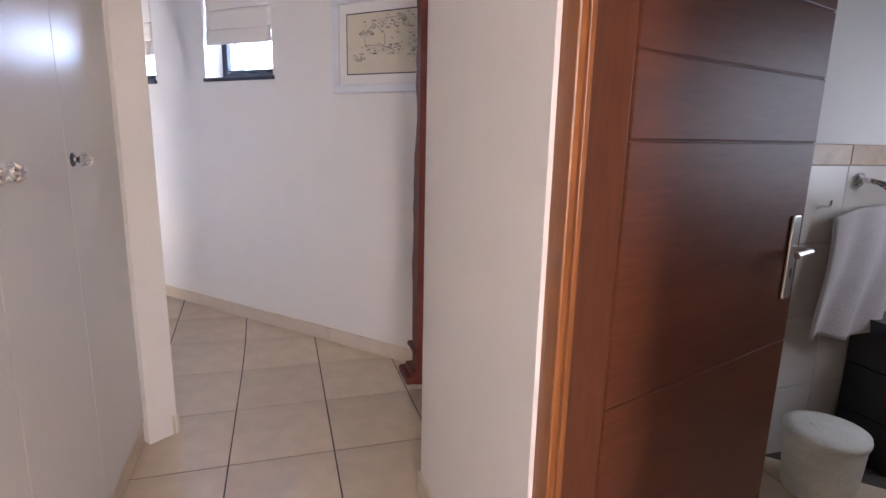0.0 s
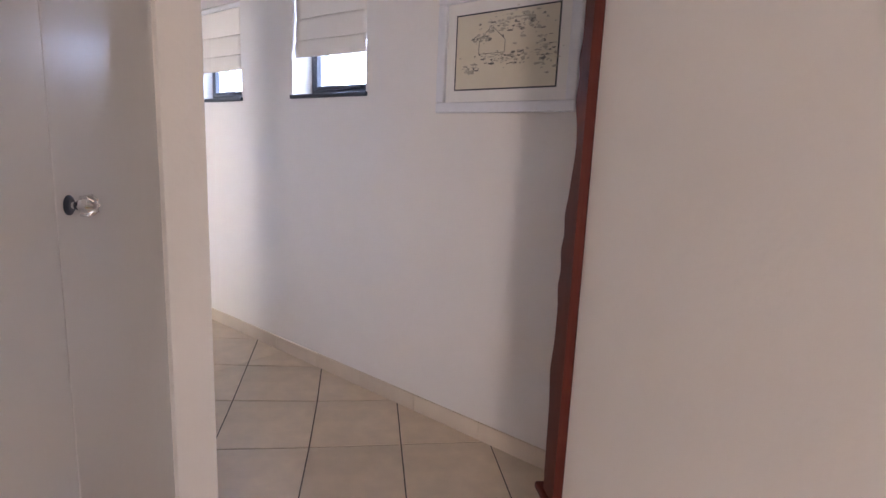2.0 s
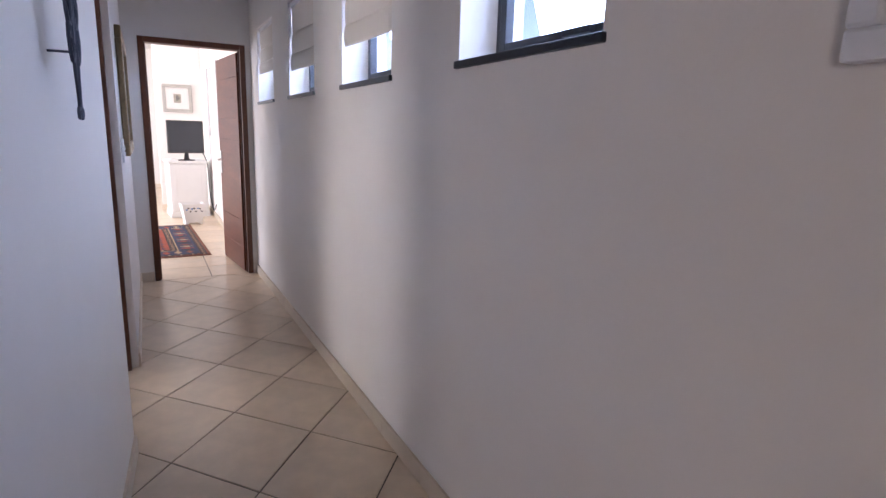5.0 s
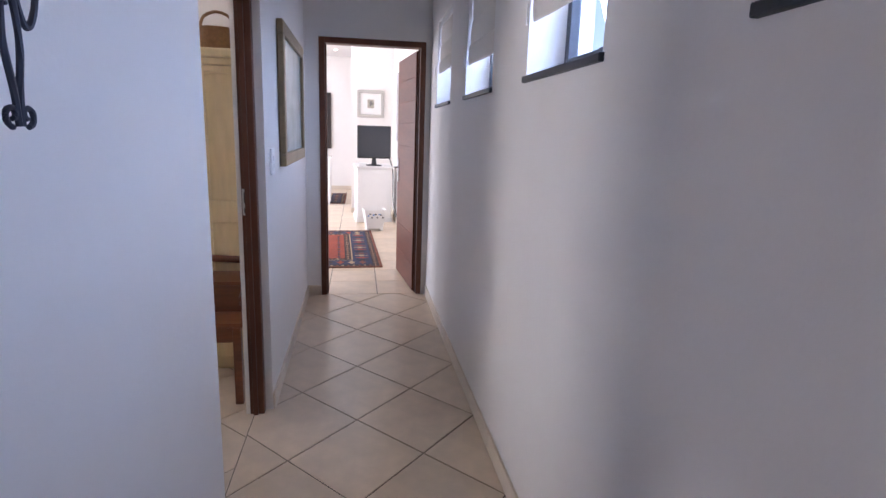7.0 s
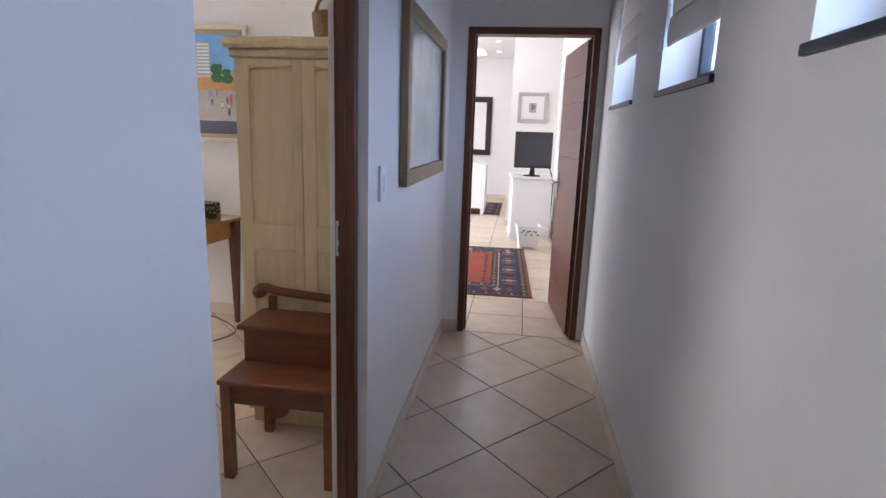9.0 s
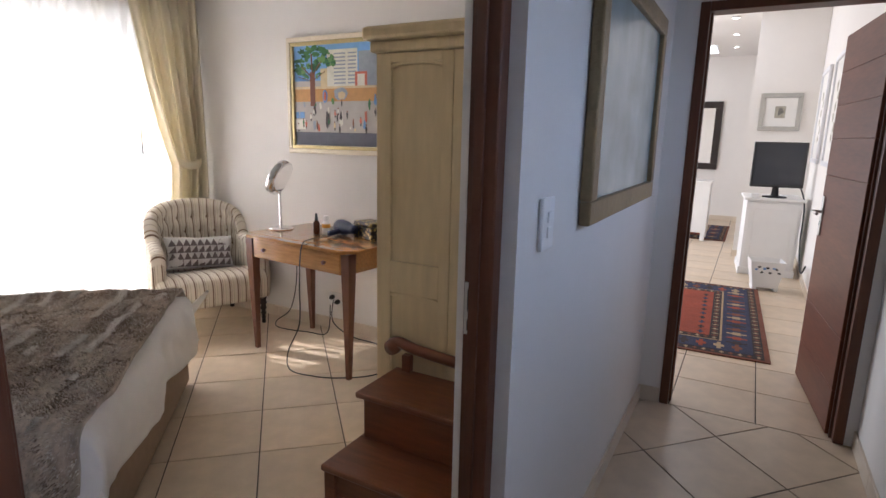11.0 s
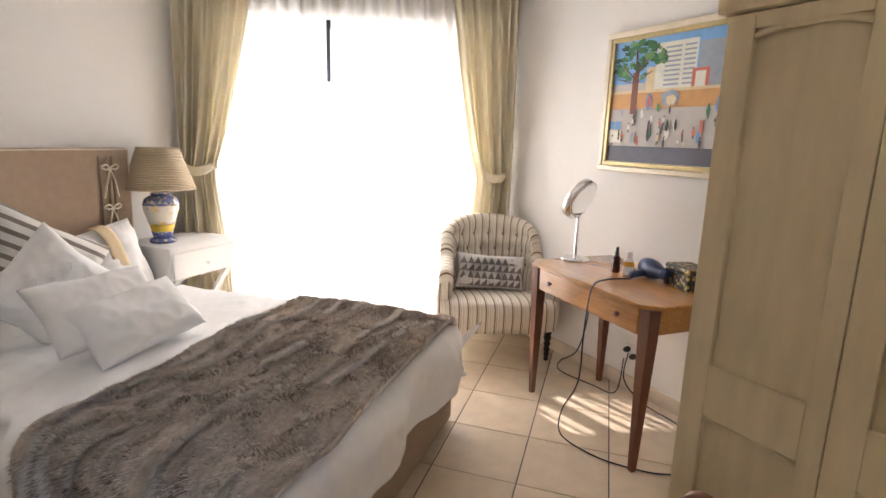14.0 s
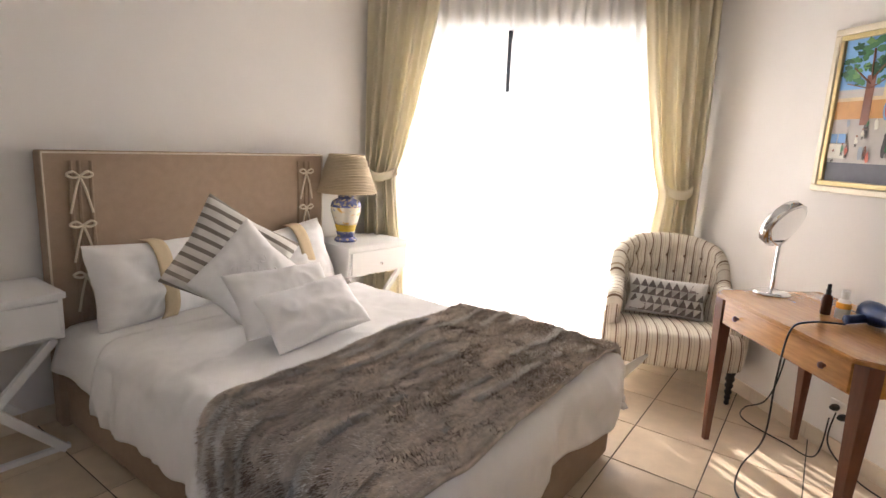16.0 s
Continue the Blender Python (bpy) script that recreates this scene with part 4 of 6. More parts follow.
bm = grid_surface(60, 14, lambda a, b: bed_surface(a, b, 0.515, 0, 0.16, 0.01, 0.52, 7.0, 0.006))
thicken(bm, 0.008)
solid("bed_sheet", bm, LINEN, "white cotton sheet on the mattress", "sheet", BEDM, smooth=True)


def throw_fn(a, b):
    half = HWID + 0.045
    s = -half - 0.03 + (2 * half + 0.45) * a
    ax, sg = abs(s), (1 if s > 0 else -1)
    r = 0.10
    if ax < half - r:
        x, z = ax, 0.0
    elif ax < half - r + r * math.pi / 2:
        ang = (ax - (half - r)) / r
        x, z = half - r + r * math.sin(ang), -r * (1 - math.cos(ang))
    else:
        rest = ax - (half - r + r * math.pi / 2)
        x, z = half + 0.05 * rest, -r - rest
    y = 1.23 + 0.89 * b + 0.02 * math.sin(s * 2.2) + 0.05 * a * (0.5 - b)
    z += 0.578 + 0.016 * noise.noise(Vector((s * 3, y * 3, 2))) + 0.010 * noise.noise(Vector((s * 9, y * 14, 4)))
    return Vector((sg * x, y, z))


FUR.node_tree.nodes["Principled BSDF"].inputs["Sheen Weight"].default_value = 0.3
FURLIGHT = mat("faux_fur_pale", (0.92, 0.88, 0.82), 0.95, scale=30, vary=0.2)
FURDEEP = mat("faux_fur_dark", (0.27, 0.205, 0.16), 0.95, scale=30, vary=0.3)
th = thing("fur_throw", "grey-brown faux fur throw with pale streaks spread across the bed", "throw", BEDM)
bm = grid_surface(110, 60, throw_fn)
thicken(bm, 0.018)
part("backing", bm, FUR, th, smooth=True)
rf = random.Random(11)
pile, pale, deep = ([], []), ([], []), ([], [])


def tuft_of_fur(a, b, lot_to, length, lift):
    """One short hair of the throw, combed along the bed's width."""
    p = throw_fn(a, b)
    nrm = (throw_fn(min(a + 0.01, 1), b) - p).cross(throw_fn(a, min(b + 0.01, 1)) - p)
    nrm = nrm.normalized() if nrm.length > 1e-9 else Vector((0, 0, 1))
    if nrm.z < -0.2 or (abs(p.x) > 0.8 and nrm.x * p.x < 0):
        nrm = -nrm
    comb = Vector((0.9 + 0.5 * noise.noise(Vector((a * 16, b * 9, 3))), 0.75 * noise.noise(Vector((a * 12, b * 15, 9))), 0))
    tip = p + (nrm * lift + comb * 0.75 + Vector((rf.uniform(-.3, .3), rf.uniform(-.3, .3), 0))).normalized() * length
    side = nrm.cross(comb)
    side = (side.normalized() if side.length > 1e-6 else Vector((0, 1, 0))) * rf.uniform(0.0010, 0.0022)
    vs, fs = lot_to
    fs.append((len(vs), len(vs) + 1, len(vs) + 2))
    vs += [p - side, p + side, tip]


for k in range(80000):
    a, b, lot = rf.random(), rf.random(), rf.random()
    clump = noise.noise(Vector((a * 15, b * 9, 5))) + 0.5 * noise.noise(Vector((a * 44, b * 26, 15)))
    if (clump > 0.2 and lot < 0.30) or lot < 0.06:
        to = pale
    elif (clump < -0.12 and lot < 0.65) or lot > 0.94:
        to = deep
    else:
        to = pile
    tuft_of_fur(a, b, to, rf.uniform(0.012, 0.021), 0.55)
# pelts sewn in rows: long pale ridges run across the bed, broken and staggered from row to row
for k in range(42000):
    row, a = rf.randrange(8), rf.random()
    if noise.noise(Vector((a * 6.5 + row * 3.7, row * 1.3 + 0.4, 8.3))) < -0.02:
        continue
    b = (row + 0.55 + 0.5 * noise.noise(Vector((a * 7, row * 2.1, 1.5))) + rf.gauss(0, 0.075)) / 8
    if 0.0 < b < 1.0:
        tuft_of_fur(a, b, pale, rf.uniform(0.019, 0.028), 0.75)
for (vs, fs), material, label in ((pile, FUR, "grey-brown fur"), (deep, FURDEEP, "dark brown hollows of the fur"), (pale, FURLIGHT, "pale streaks of the fur")):
    me = bpy.data.meshes.new("fur")
    me.from_pydata(vs, [], fs)
    me.materials.append(material)
    ob = new("fur", me)
    ob.parent = th
    tagged(ob, label, kind="stuff")


def cushion(name, label, w, h, d, m, material, seed, category="cushion"):
    return solid(name, pillow(w, h, d, seed), material, label, category, BEDM @ m, smooth=True)


# sleeping pillows with a tan band
for sx, sd in ((1, 3), (-1, 5)):
    pl = thing("bed_pillow", "white sleeping pillow with a tan cloth band", "pillow", BEDM @ (pose(0.36, 0.09, 0.685, 16, -3, 14) if sx > 0 else pose(-0.378, 0.14, 0.685, 19, 5.5, 3.6)), group="sleeping pillows")
    part("case", pillow(0.72, 0.42, 0.20, sd, crumple=0.02), LINEN, pl, smooth=True)
    xs = 0.03 if sx > 0 else -0.10

    def band_fn(u, v, s=1):
        a = (xs - 0.045 + 0.09 * u) / 0.36
        bz = 2 * v - 1
        e = max(0.0, (1 - a ** 4) * (1 - bz ** 4)) ** 0.55
        return Vector((a * 0.36, s * (0.101 * e + 0.012), bz * 0.21))
    part("band", thicken(grid_surface(4, 24, lambda u, v: band_fn(u, v, 1)), 0.003), TANBAND, pl, "tan cloth band", smooth=True)
# striped cushion
wv = two_tone(STRIPE, (0.27, 0.23, 0.19), "ShaderNodeTexWave", 0.62, 0.72, {"Scale": 6.0, "Distortion": 0.4, "Detail": 1.0})
wv.bands_direction = 'X'
cushion("striped_cushion", "square cushion with grey-brown and cream stripes", 0.49, 0.53, 0.15, pose(0.12, 0.39, 0.797, 14, 57, -5), STRIPE, 8)
emb = thing("white_cushion", "large square white cushion with embroidered scrolls", "cushion", BEDM @ pose(0.185, 0.60, 0.772, 6, 44, -7))
part("case", pillow(0.41, 0.38, 0.14, 12), LINEN, emb, smooth=True)
for ang in range(0, 360, 45):
    for r0 in (0.045, 0.095):
        c, sn = math.cos(radians(ang + r0 * 300)), math.sin(radians(ang + r0 * 300))
        pts = []
        for k in range(12):
            a = k / 11 * 4.2
            rr = 0.024 * (1 - 0.06 * k)
            x, z = r0 * c + rr * math.cos(a + radians(ang)), r0 * sn + rr * math.sin(a + radians(ang))
            q = max(0.0, (1 - (x / 0.205) ** 4) * (1 - (z / 0.19) ** 4)) ** 0.55
            pts.append((x, 0.07 * q + 0.008, z))
        part("embroidery", tube(pts, 0.0028, 5), LINEN, emb, "raised scroll stitching")
cushion("white_cushion", "oblong white cotton cushion with a flange", 0.50, 0.33, 0.12, pose(0.165, 0.875, 0.715, 46, 0.4, -7.7), LINEN, 15)
cushion("white_cushion", "small oblong white cotton cushion", 0.51, 0.285, 0.13, pose(0.106, 0.99, 0.668, 46.7, 4.6, -2.8), LINEN, 19)


# ---- night tables and lamp ----
def night_table(m, label):
    nt = thing("night_table", label, "night table", m @ Matrix.Diagonal((1, 1, 1.09, 1)), group="night tables")
    part("top", box(-0.28, 0.28, -0.21, 0.21, 0.65, 0.675, 0.004), WHITE, nt)
    part("body", box(-0.27, 0.27, -0.20, 0.195, 0.485, 0.65, 0.003), WHITE, nt)
    dw = part("drawer", box(-0.25, 0.25, 0.196, 0.21, 0.50, 0.64, 0.003), WHITE, nt)
    part("knob", lathe([(0.005, 0), (0.005, 0.01), (0.011, 0.016), (0.009, 0.024), (0.002, 0.027)], 12, pose(0, 0.21, 0.555, -90)), CHROME, dw, "small chrome knob")
    for y in (-0.17, 0.17):
        for s in (-1, 1):
            dx, dz = 0.48, 0.47
            ang = math.degrees(math.atan2(dz, dx))
            ln = math.hypot(dx, dz)
            part("leg", box(-ln / 2, ln / 2, -0.014 + s * 0.0145, 0.014 + s * 0.0145, -0.018, 0.018, 0.003), WHITE, nt, m=pose(0, y, 0.242, 0, -s * ang, 0))
        part("foot_rail", box(-0.26, 0.26, y - 0.014, y + 0.014, 0.0, 0.022, 0.003), WHITE, nt)
    return nt


night_table(BEDM @ pose(-1.07, 0.10, 0, 0, 0, -4), "white wooden night table with crossed legs under the lamp")
night_table(BEDM @ pose(1.10, 0.02, 0), "white wooden night table with crossed legs, its top bare")
LB = BEDM @ Vector((-0.95, 0.07, 0))
lamp = thing("table_lamp", "table lamp with a painted ceramic foot and a cane shade", "lamp", pose(LB.x, LB.y, 0.7365) @ Matrix.Scale(1.02, 4))
part("foot", lathe([(0.075, 0), (0.078, 0.012), (0.07, 0.022), (0.055, 0.03)], 28), JARBLUE, lamp, "blue glazed foot", smooth=True)
part("jar", lathe([(0.0755, 0.118), (0.082, 0.14), (0.10, 0.20), (0.103, 0.235), (0.095, 0.265), (0.07, 0.283)], 32), JAR, lamp, "cream jar painted with fruit and flowers", smooth=True)
part("jar_band", lathe([(0.052, 0.03), (0.058, 0.055), (0.066, 0.085), (0.0755, 0.1175)], 32), JARYELLOW, lamp, "yellow glazed lower body", smooth=True)
part("jar_band", lathe([(0.0535, 0.03), (0.0605, 0.055), (0.064, 0.068), (0.062, 0.07)], 32), JARBLUE, lamp, "blue patterned band", smooth=True)
part("jar_neck", lathe([(0.1045, 0.236), (0.097, 0.263), (0.088, 0.276), (0.068, 0.287), (0.052, 0.293), (0.058, 0.305), (0.05, 0.31)], 32), JARBLUE, lamp, "blue glazed neck", smooth=True)
part("stem", tube([(0, 0, 0.30), (0, 0, 0.42)], 0.008), STEEL, lamp)
shade = part("shade", lathe([(0.201, 0.336), (0.116, 0.579), (0.114, 0.579), (0.199, 0.336)], 40), LAMPCANE, lamp, "pale coiled cane shade", smooth=True)
for k in range(26):
    u = k / 25
    r, z = 0.203 - 0.085 * u, 0.337 + 0.242 * u
    part("cane_coil", lathe([(r - 0.002, z - 0.0045), (r + 0.003, z - 0.002), (r + 0.003, z + 0.002), (r - 0.002, z + 0.0045)], 40), LAMPCANE, shade, smooth=True)

# ---- bedroom window, curtains ----
WM = pose(C_HW.x, C_HW.y, 0, 0, 0, math.degrees(math.atan2(C_RW.y - C_HW.y, C_RW.x - C_HW.x)))
w0, w1, wz = 0.22, ww - 0.20, 2.26
sd = thing("window_6", "tall dark-framed glazed sliding door", "window", WM, kind="structure")
for bm in (box(w0, w0 + 0.05, 0.08, 0.14, 0, wz, 0.003), box(w1 - 0.05, w1, 0.08, 0.14, 0, wz, 0.003), box(w0 + 0.05, w1 - 0.05, 0.08, 0.14, wz - 0.05, wz, 0.003), box(w0 + 0.05, w1 - 0.05, 0.08, 0.14, 0, 0.04, 0.003)):
    part("window_frame", bm, WINFRAME, sd)
xm = 0.975
part("stile", box(xm - 0.03, xm + 0.03, 0.085, 0.135, 0.04, wz - 0.05, 0.003), WINFRAME, sd)
for a, b in ((w0 + 0.05, xm - 0.03), (xm + 0.03, w1 - 0.05)):
    pn = part("pane", box(a, b, 0.108, 0.112, 0.04, wz - 0.05), GLASS, sd)
    pn.visible_shadow = False


def curtain(name, label, x0, x1, folds, depth, y, z0, z1, material, gather=None, thick=0.004, seed=0, nu=None, slits=()):
    """Hanging cloth: gather(z) gives the (left, right) edges at a height."""
    nu = nu or folds * 10

    def fn(a, b):
        z = z0 + (z1 - z0) * b
        l, r = gather(z) if gather else (x0, x1)
        ph = folds * 2 * math.pi * a
        amp = depth * (0.65 + 0.35 * noise.noise(Vector((a * folds * 0.7, seed, b * 1.2))))
        yy = y - amp * (0.5 + 0.5 * math.sin(ph + 0.8 * noise.noise(Vector((a * 3, b * 2, seed + 1)))))
        return Vector((l + (r - l) * a + 0.010 * math.sin(ph * 0.5 + b * 4), yy, z))
    bm = grid_surface(nu, 36, fn)
    gaps = [f for f in bm.faces if any(abs(f.calc_center_median().x - sx) < sw / 2 and s0 < f.calc_center_median().z < s1 for sx, sw, s0, s1 in slits)]
    bmesh.ops.delete(bm, geom=gaps, context='FACES')
    if thick:
        thicken(bm, thick)
    cu = thing(name, label, "curtain", WM)
    part("cloth", bm, material, cu, smooth=True)
    return cu


ZT = 1.17
def squeeze(outer, inner, tied):
    def g(z):
        if z >= ZT:
            u = min(1.0, (z - ZT) / (2.55 - ZT))
            e = tied + (inner - tied) * u ** 0.75
        else:
            u = (ZT - z) / ZT
            e = tied + (inner - tied) * 0.30 * min(1, u * 1.6)
        return (outer, e)
    return g


cl = curtain("curtain", "cream lined drape tied back beside the window", 0, 0, 7, 0.115, -0.085, 0.02, 2.62, DRAPE, squeeze(-0.03, 0.50, 0.20), seed=1)
cr = curtain("curtain", "cream lined drape tied back beside the armchair", 0, 0, 7, 0.115, -0.085, 0.02, 2.62, DRAPE, squeeze(ww - 0.02, ww - 0.52, ww - 0.26), seed=5)
for cu, xa, xb in ((cl, -0.02, 0.21), (cr, ww - 0.27, ww - 0.03)):
    tb = grid_surface(16, 4, lambda a, b: Vector((xa + (xb - xa) * a, -0.207 + 0.13 * abs(2 * a - 1) ** 3 - 0.006 * math.sin(math.pi * b), ZT - 0.032 + 0.064 * b + 0.05 * (2 * a - 1) ** 2)))
    part("tie_back", thicken(tb, 0.006), DRAPE, cu, "cream cloth tie-back", smooth=True)
# slits cut into the sheer to shape the sun's stripes; one bares the stile
SLITS = ((1.245, 0.028, 1.12, 1.30), (0.982, 0.028, 1.80, 2.23), (1.36, 0.022, 1.30, 1.72), (1.43, 0.060, 1.22, 1.80), (1.525, 0.050, 1.22, 1.78), (1.61, 0.062, 1.15, 1.72), (1.70, 0.046, 1.20, 1.68), (1.775, 0.030, 1.25, 1.66), (1.84, 0.035, 1.20, 1.58), (1.90, 0.022, 1.22, 1.50))
curtain("sheer_curtain", "white sheer curtain glowing with daylight", 0.12, ww - 0.16, 24, 0.062, -0.010, 0.03, 2.61, SHEER, thick=0, seed=9, nu=360, slits=SLITS)
rod = thing("curtain_rail", "white curtain rail above the window", "curtain rail", WM)
part("rail", box(-0.02, ww - 0.02, -0.19, -0.02, 2.622, 2.65, 0.004), WHITE, rod)

# unseen eave, added only to keep sun off the sheer's upper part
eave = thing("added_eave_shade", "unseen boarded eave added outside to shade the top of the sheer", "eave", WM, kind="structure")
for k in range(5):
    part("board", box(-0.6, ww + 0.6, 0.225 + 0.13 * k, 0.35 + 0.13 * k, 2.40 - 0.02 * k, 2.425 - 0.02 * k, 0.003), FRAMEWOOD, eave)

# ---- armchair ----
CHM = pose(-3.845, 6.535, 0, 0, 0, 67)        # local -y is the front, the origin under the seat's front edge
ch = thing("armchair", "low armchair in cream fabric with brown stripes, buttoned back", "armchair", CHM)
woven_stripes(CHAIRCLOTH, 0.058, ((0.0, (0.74, 0.67, 0.56)), (0.36, (0.20, 0.125, 0.075)), (0.50, (0.74, 0.67, 0.56)), (0.60, (0.40, 0.30, 0.20)), (0.66, (0.74, 0.67, 0.56)), (0.90, (0.52, 0.44, 0.34)), (0.95, (0.74, 0.67, 0.56))))
HALF, ARM, ROUND = 0.372, 0.30, 0.305         # half width, straight arm length, depth of the rounded back
BACK_LEN = math.pi * 0.5 * (HALF + ROUND)
RIM_LEN = BACK_LEN + 2 * ARM


def rim_plan(sl):
    """Plan of the back and arms by the length along it, from one arm's front to the other's: point and outward normal."""
    if sl < ARM:
        return Vector((-HALF - 0.03 * (1 - sl / ARM), 0.06 + sl, 0)), Vector((-1, 0, 0))
    if sl > RIM_LEN - ARM:
        e = RIM_LEN - sl
        return Vector((HALF + 0.03 * (1 - e / ARM), 0.06 + e, 0)), Vector((1, 0, 0))
    ang = math.pi * (1 - (sl - ARM) / BACK_LEN)
    p = Vector((HALF * math.cos(ang), 0.06 + ARM + ROUND * math.sin(ang), 0))
    return p, Vector((ROUND * math.cos(ang), HALF * math.sin(ang), 0)).normalized()


def rim_height(sl):
    t = abs(sl - RIM_LEN / 2) / (RIM_LEN / 2)
    reach = 0.54
    arm = 0.655 - 0.05 * max(0.0, (t - reach) / (1 - reach))
    if t > 0.93:
        arm -= 0.07 * ((t - 0.93) / 0.07) ** 2
    if t < reach:
        return 0.69 + 0.225 * math.sqrt(max(0.0, 1 - (t / reach) ** 2.3))
    return arm + 0.035 * max(0.0, 1 - (t - reach) / 0.05)


BUTTON = mat("brown_button_cloth", (0.20, 0.13, 0.08), 0.8, scale=120, vary=0.1)
TUFTS = [(RIM_LEN / 2 + (k + 0.5 * (row % 2)) * 0.115, z) for row, z in enumerate((0.56, 0.66, 0.77)) for k in range(-4, 5)
         if rim_height(RIM_LEN / 2 + (k + 0.5 * (row % 2)) * 0.115) > z + 0.05]


def upholstery(name, rows, lengths, material, parent, label=""):
    """A closed cloth skin through rows of points, with the length along the rim as its width."""
    bm = bmesh.new()
    uv = bm.loops.layers.uv.new("UVMap")
    vs = [[bm.verts.new(p) for p in r] for r in rows]
    for i in range(len(vs) - 1):
        for k in range(len(vs[0]) - 1):
            f = bm.faces.new((vs[i][k], vs[i + 1][k], vs[i + 1][k + 1], vs[i][k + 1]))
            for lp, ii in zip(f.loops, (i, i + 1, i + 1, i)):
                lp[uv].uv = (lengths[ii], 0.0)
    for r, ii in ((vs[0], 0), (vs[-1], -1)):
        try:
            f = bm.faces.new(r)
            for lp in f.loops:
                lp[uv].uv = (lengths[ii] + lp.vert.co.y * 0.3 + lp.vert.co.x, 0.0)
        except ValueError:
            pass
    bmesh.ops.recalc_face_normals(bm, faces=bm.faces[:])
    return part(name, bm, material, parent, label, smooth=True)


rows, lens = [], []
NS, THICK = 120, 0.085
for i in range(NS + 1):
    sl = RIM_LEN * i / NS
    p, n = rim_plan(sl)
    top = rim_height(sl)
    in_back = max(0.0, 1 - (abs(sl - RIM_LEN / 2) / (RIM_LEN * 0.30)) ** 4)
    r = []
    for k in range(9):                          # outside, from the bottom up
        z = 0.22 + (top - 0.045 - 0.22) * k / 8
        r.append(p + n * (0.055 * in_back * (z - 0.22) + 0.012 * math.sin(math.pi * k / 8)) + Vector((0, 0, z)))
    for k in range(1, 8):                       # rolled top
        a = math.pi * k / 8
        c = p + n * (0.055 * in_back * (top - 0.22) - THICK / 2)
        r.append(c + n * (THICK / 2 + 0.010) * math.cos(a) + Vector((0, 0, top - 0.045 + 0.045 * math.sin(a))))
    for k in range(25):                         # inside, from the top down, pulled in at the buttons
        z = top - 0.045 - (top - 0.045 - 0.36) * k / 24
        tuft = 0.0
        for ts, tz in TUFTS:
            dd = ((sl - ts) / 0.034) ** 2 + ((z - tz) / 0.034) ** 2
            if dd < 9:
                tuft += 0.026 * math.exp(-dd)
        r.append(p + n * (0.055 * in_back * (z - 0.22) - THICK - 0.020 * in_back + min(tuft, 0.03)) + Vector((0, 0, z)))
    rows.append(r)
    lens.append(sl)
upholstery("backrest", rows, lens, CHAIRCLOTH, ch, "buttoned striped back and rolled arms")
for ts, tz in TUFTS:
    p, n = rim_plan(ts)
    q = p + n * (0.055 * (tz - 0.22) - THICK + 0.006)
    part("button", lathe([(0.011, 0), (0.009, 0.004), (0.004, 0.006)], 8, Matrix.Translation((q.x, q.y, tz)) @ (-n).to_track_quat('Z', 'Y').to_matrix().to_4x4()), BUTTON, ch, "brown covered button")
rows, lens = [], []
for i in range(49):
    a = -1 + 2 * i / 48
    x = a * 0.388
    e = max(0.0, 1 - abs(a) ** 8) ** 0.5
    bow = 0.035 * (1 - a * a)
    prof = [(0.42, 0.385), (0.30, 0.405), (0.18, 0.42), (0.09, 0.425), (0.03, 0.415), (-0.005, 0.395), (-0.022, 0.36), (-0.024, 0.31), (-0.020, 0.26), (-0.012, 0.212), (0.30, 0.212)]
    rows.append([Vector((x, y - bow * (1 if y < 0.1 else 0) + 0.03 * (1 - e), 0.30 + (z - 0.30) * (0.82 + 0.18 * e))) for y, z in prof])
    lens.append(x + 1.0)
upholstery("seat", rows, lens, CHAIRCLOTH, ch, "domed striped seat with a deep front")
rows, lens = [], []
for i in range(25):
    x = -0.32 + 0.64 * i / 24
    rows.append([Vector((x, y, z)) for y, z in ((0.30, 0.21), (0.60, 0.21), (0.60, 0.34), (0.30, 0.34), (0.30, 0.21))][:4])
    lens.append(x + 1.0)
upholstery("seat_rail", rows, lens, CHAIRCLOTH, ch)
TURNED = [(0.012, 0.0), (0.016, 0.01), (0.012, 0.03), (0.019, 0.045), (0.013, 0.06), (0.022, 0.08), (0.015, 0.10), (0.025, 0.12), (0.017, 0.14), (0.028, 0.16), (0.021, 0.18), (0.029, 0.20), (0.029, 0.215)]
for x in (-0.335, 0.335):
    part("leg", lathe(TURNED, 14, pose(x, 0.03, 0)), DARKLEG, ch, "black turned leg", smooth=True)
    part("leg", tube([(x * 0.75, 0.52, 0.22), (x * 0.8, 0.58, 0.0)], 0.018, 8), DARKLEG, ch)
vt = thing("lumbar_cushion", "oblong cushion printed with grey and white triangles", "cushion", CHM @ pose(-0.01, 0.385, 0.525, -16, 4, 2))
part("case", pillow(0.50, 0.25, 0.11, 31), TRICLOTH, vt, smooth=True)
GREYTRI = mat("grey_triangle_print", (0.20, 0.17, 0.165), 0.9, scale=90, vary=0.1)
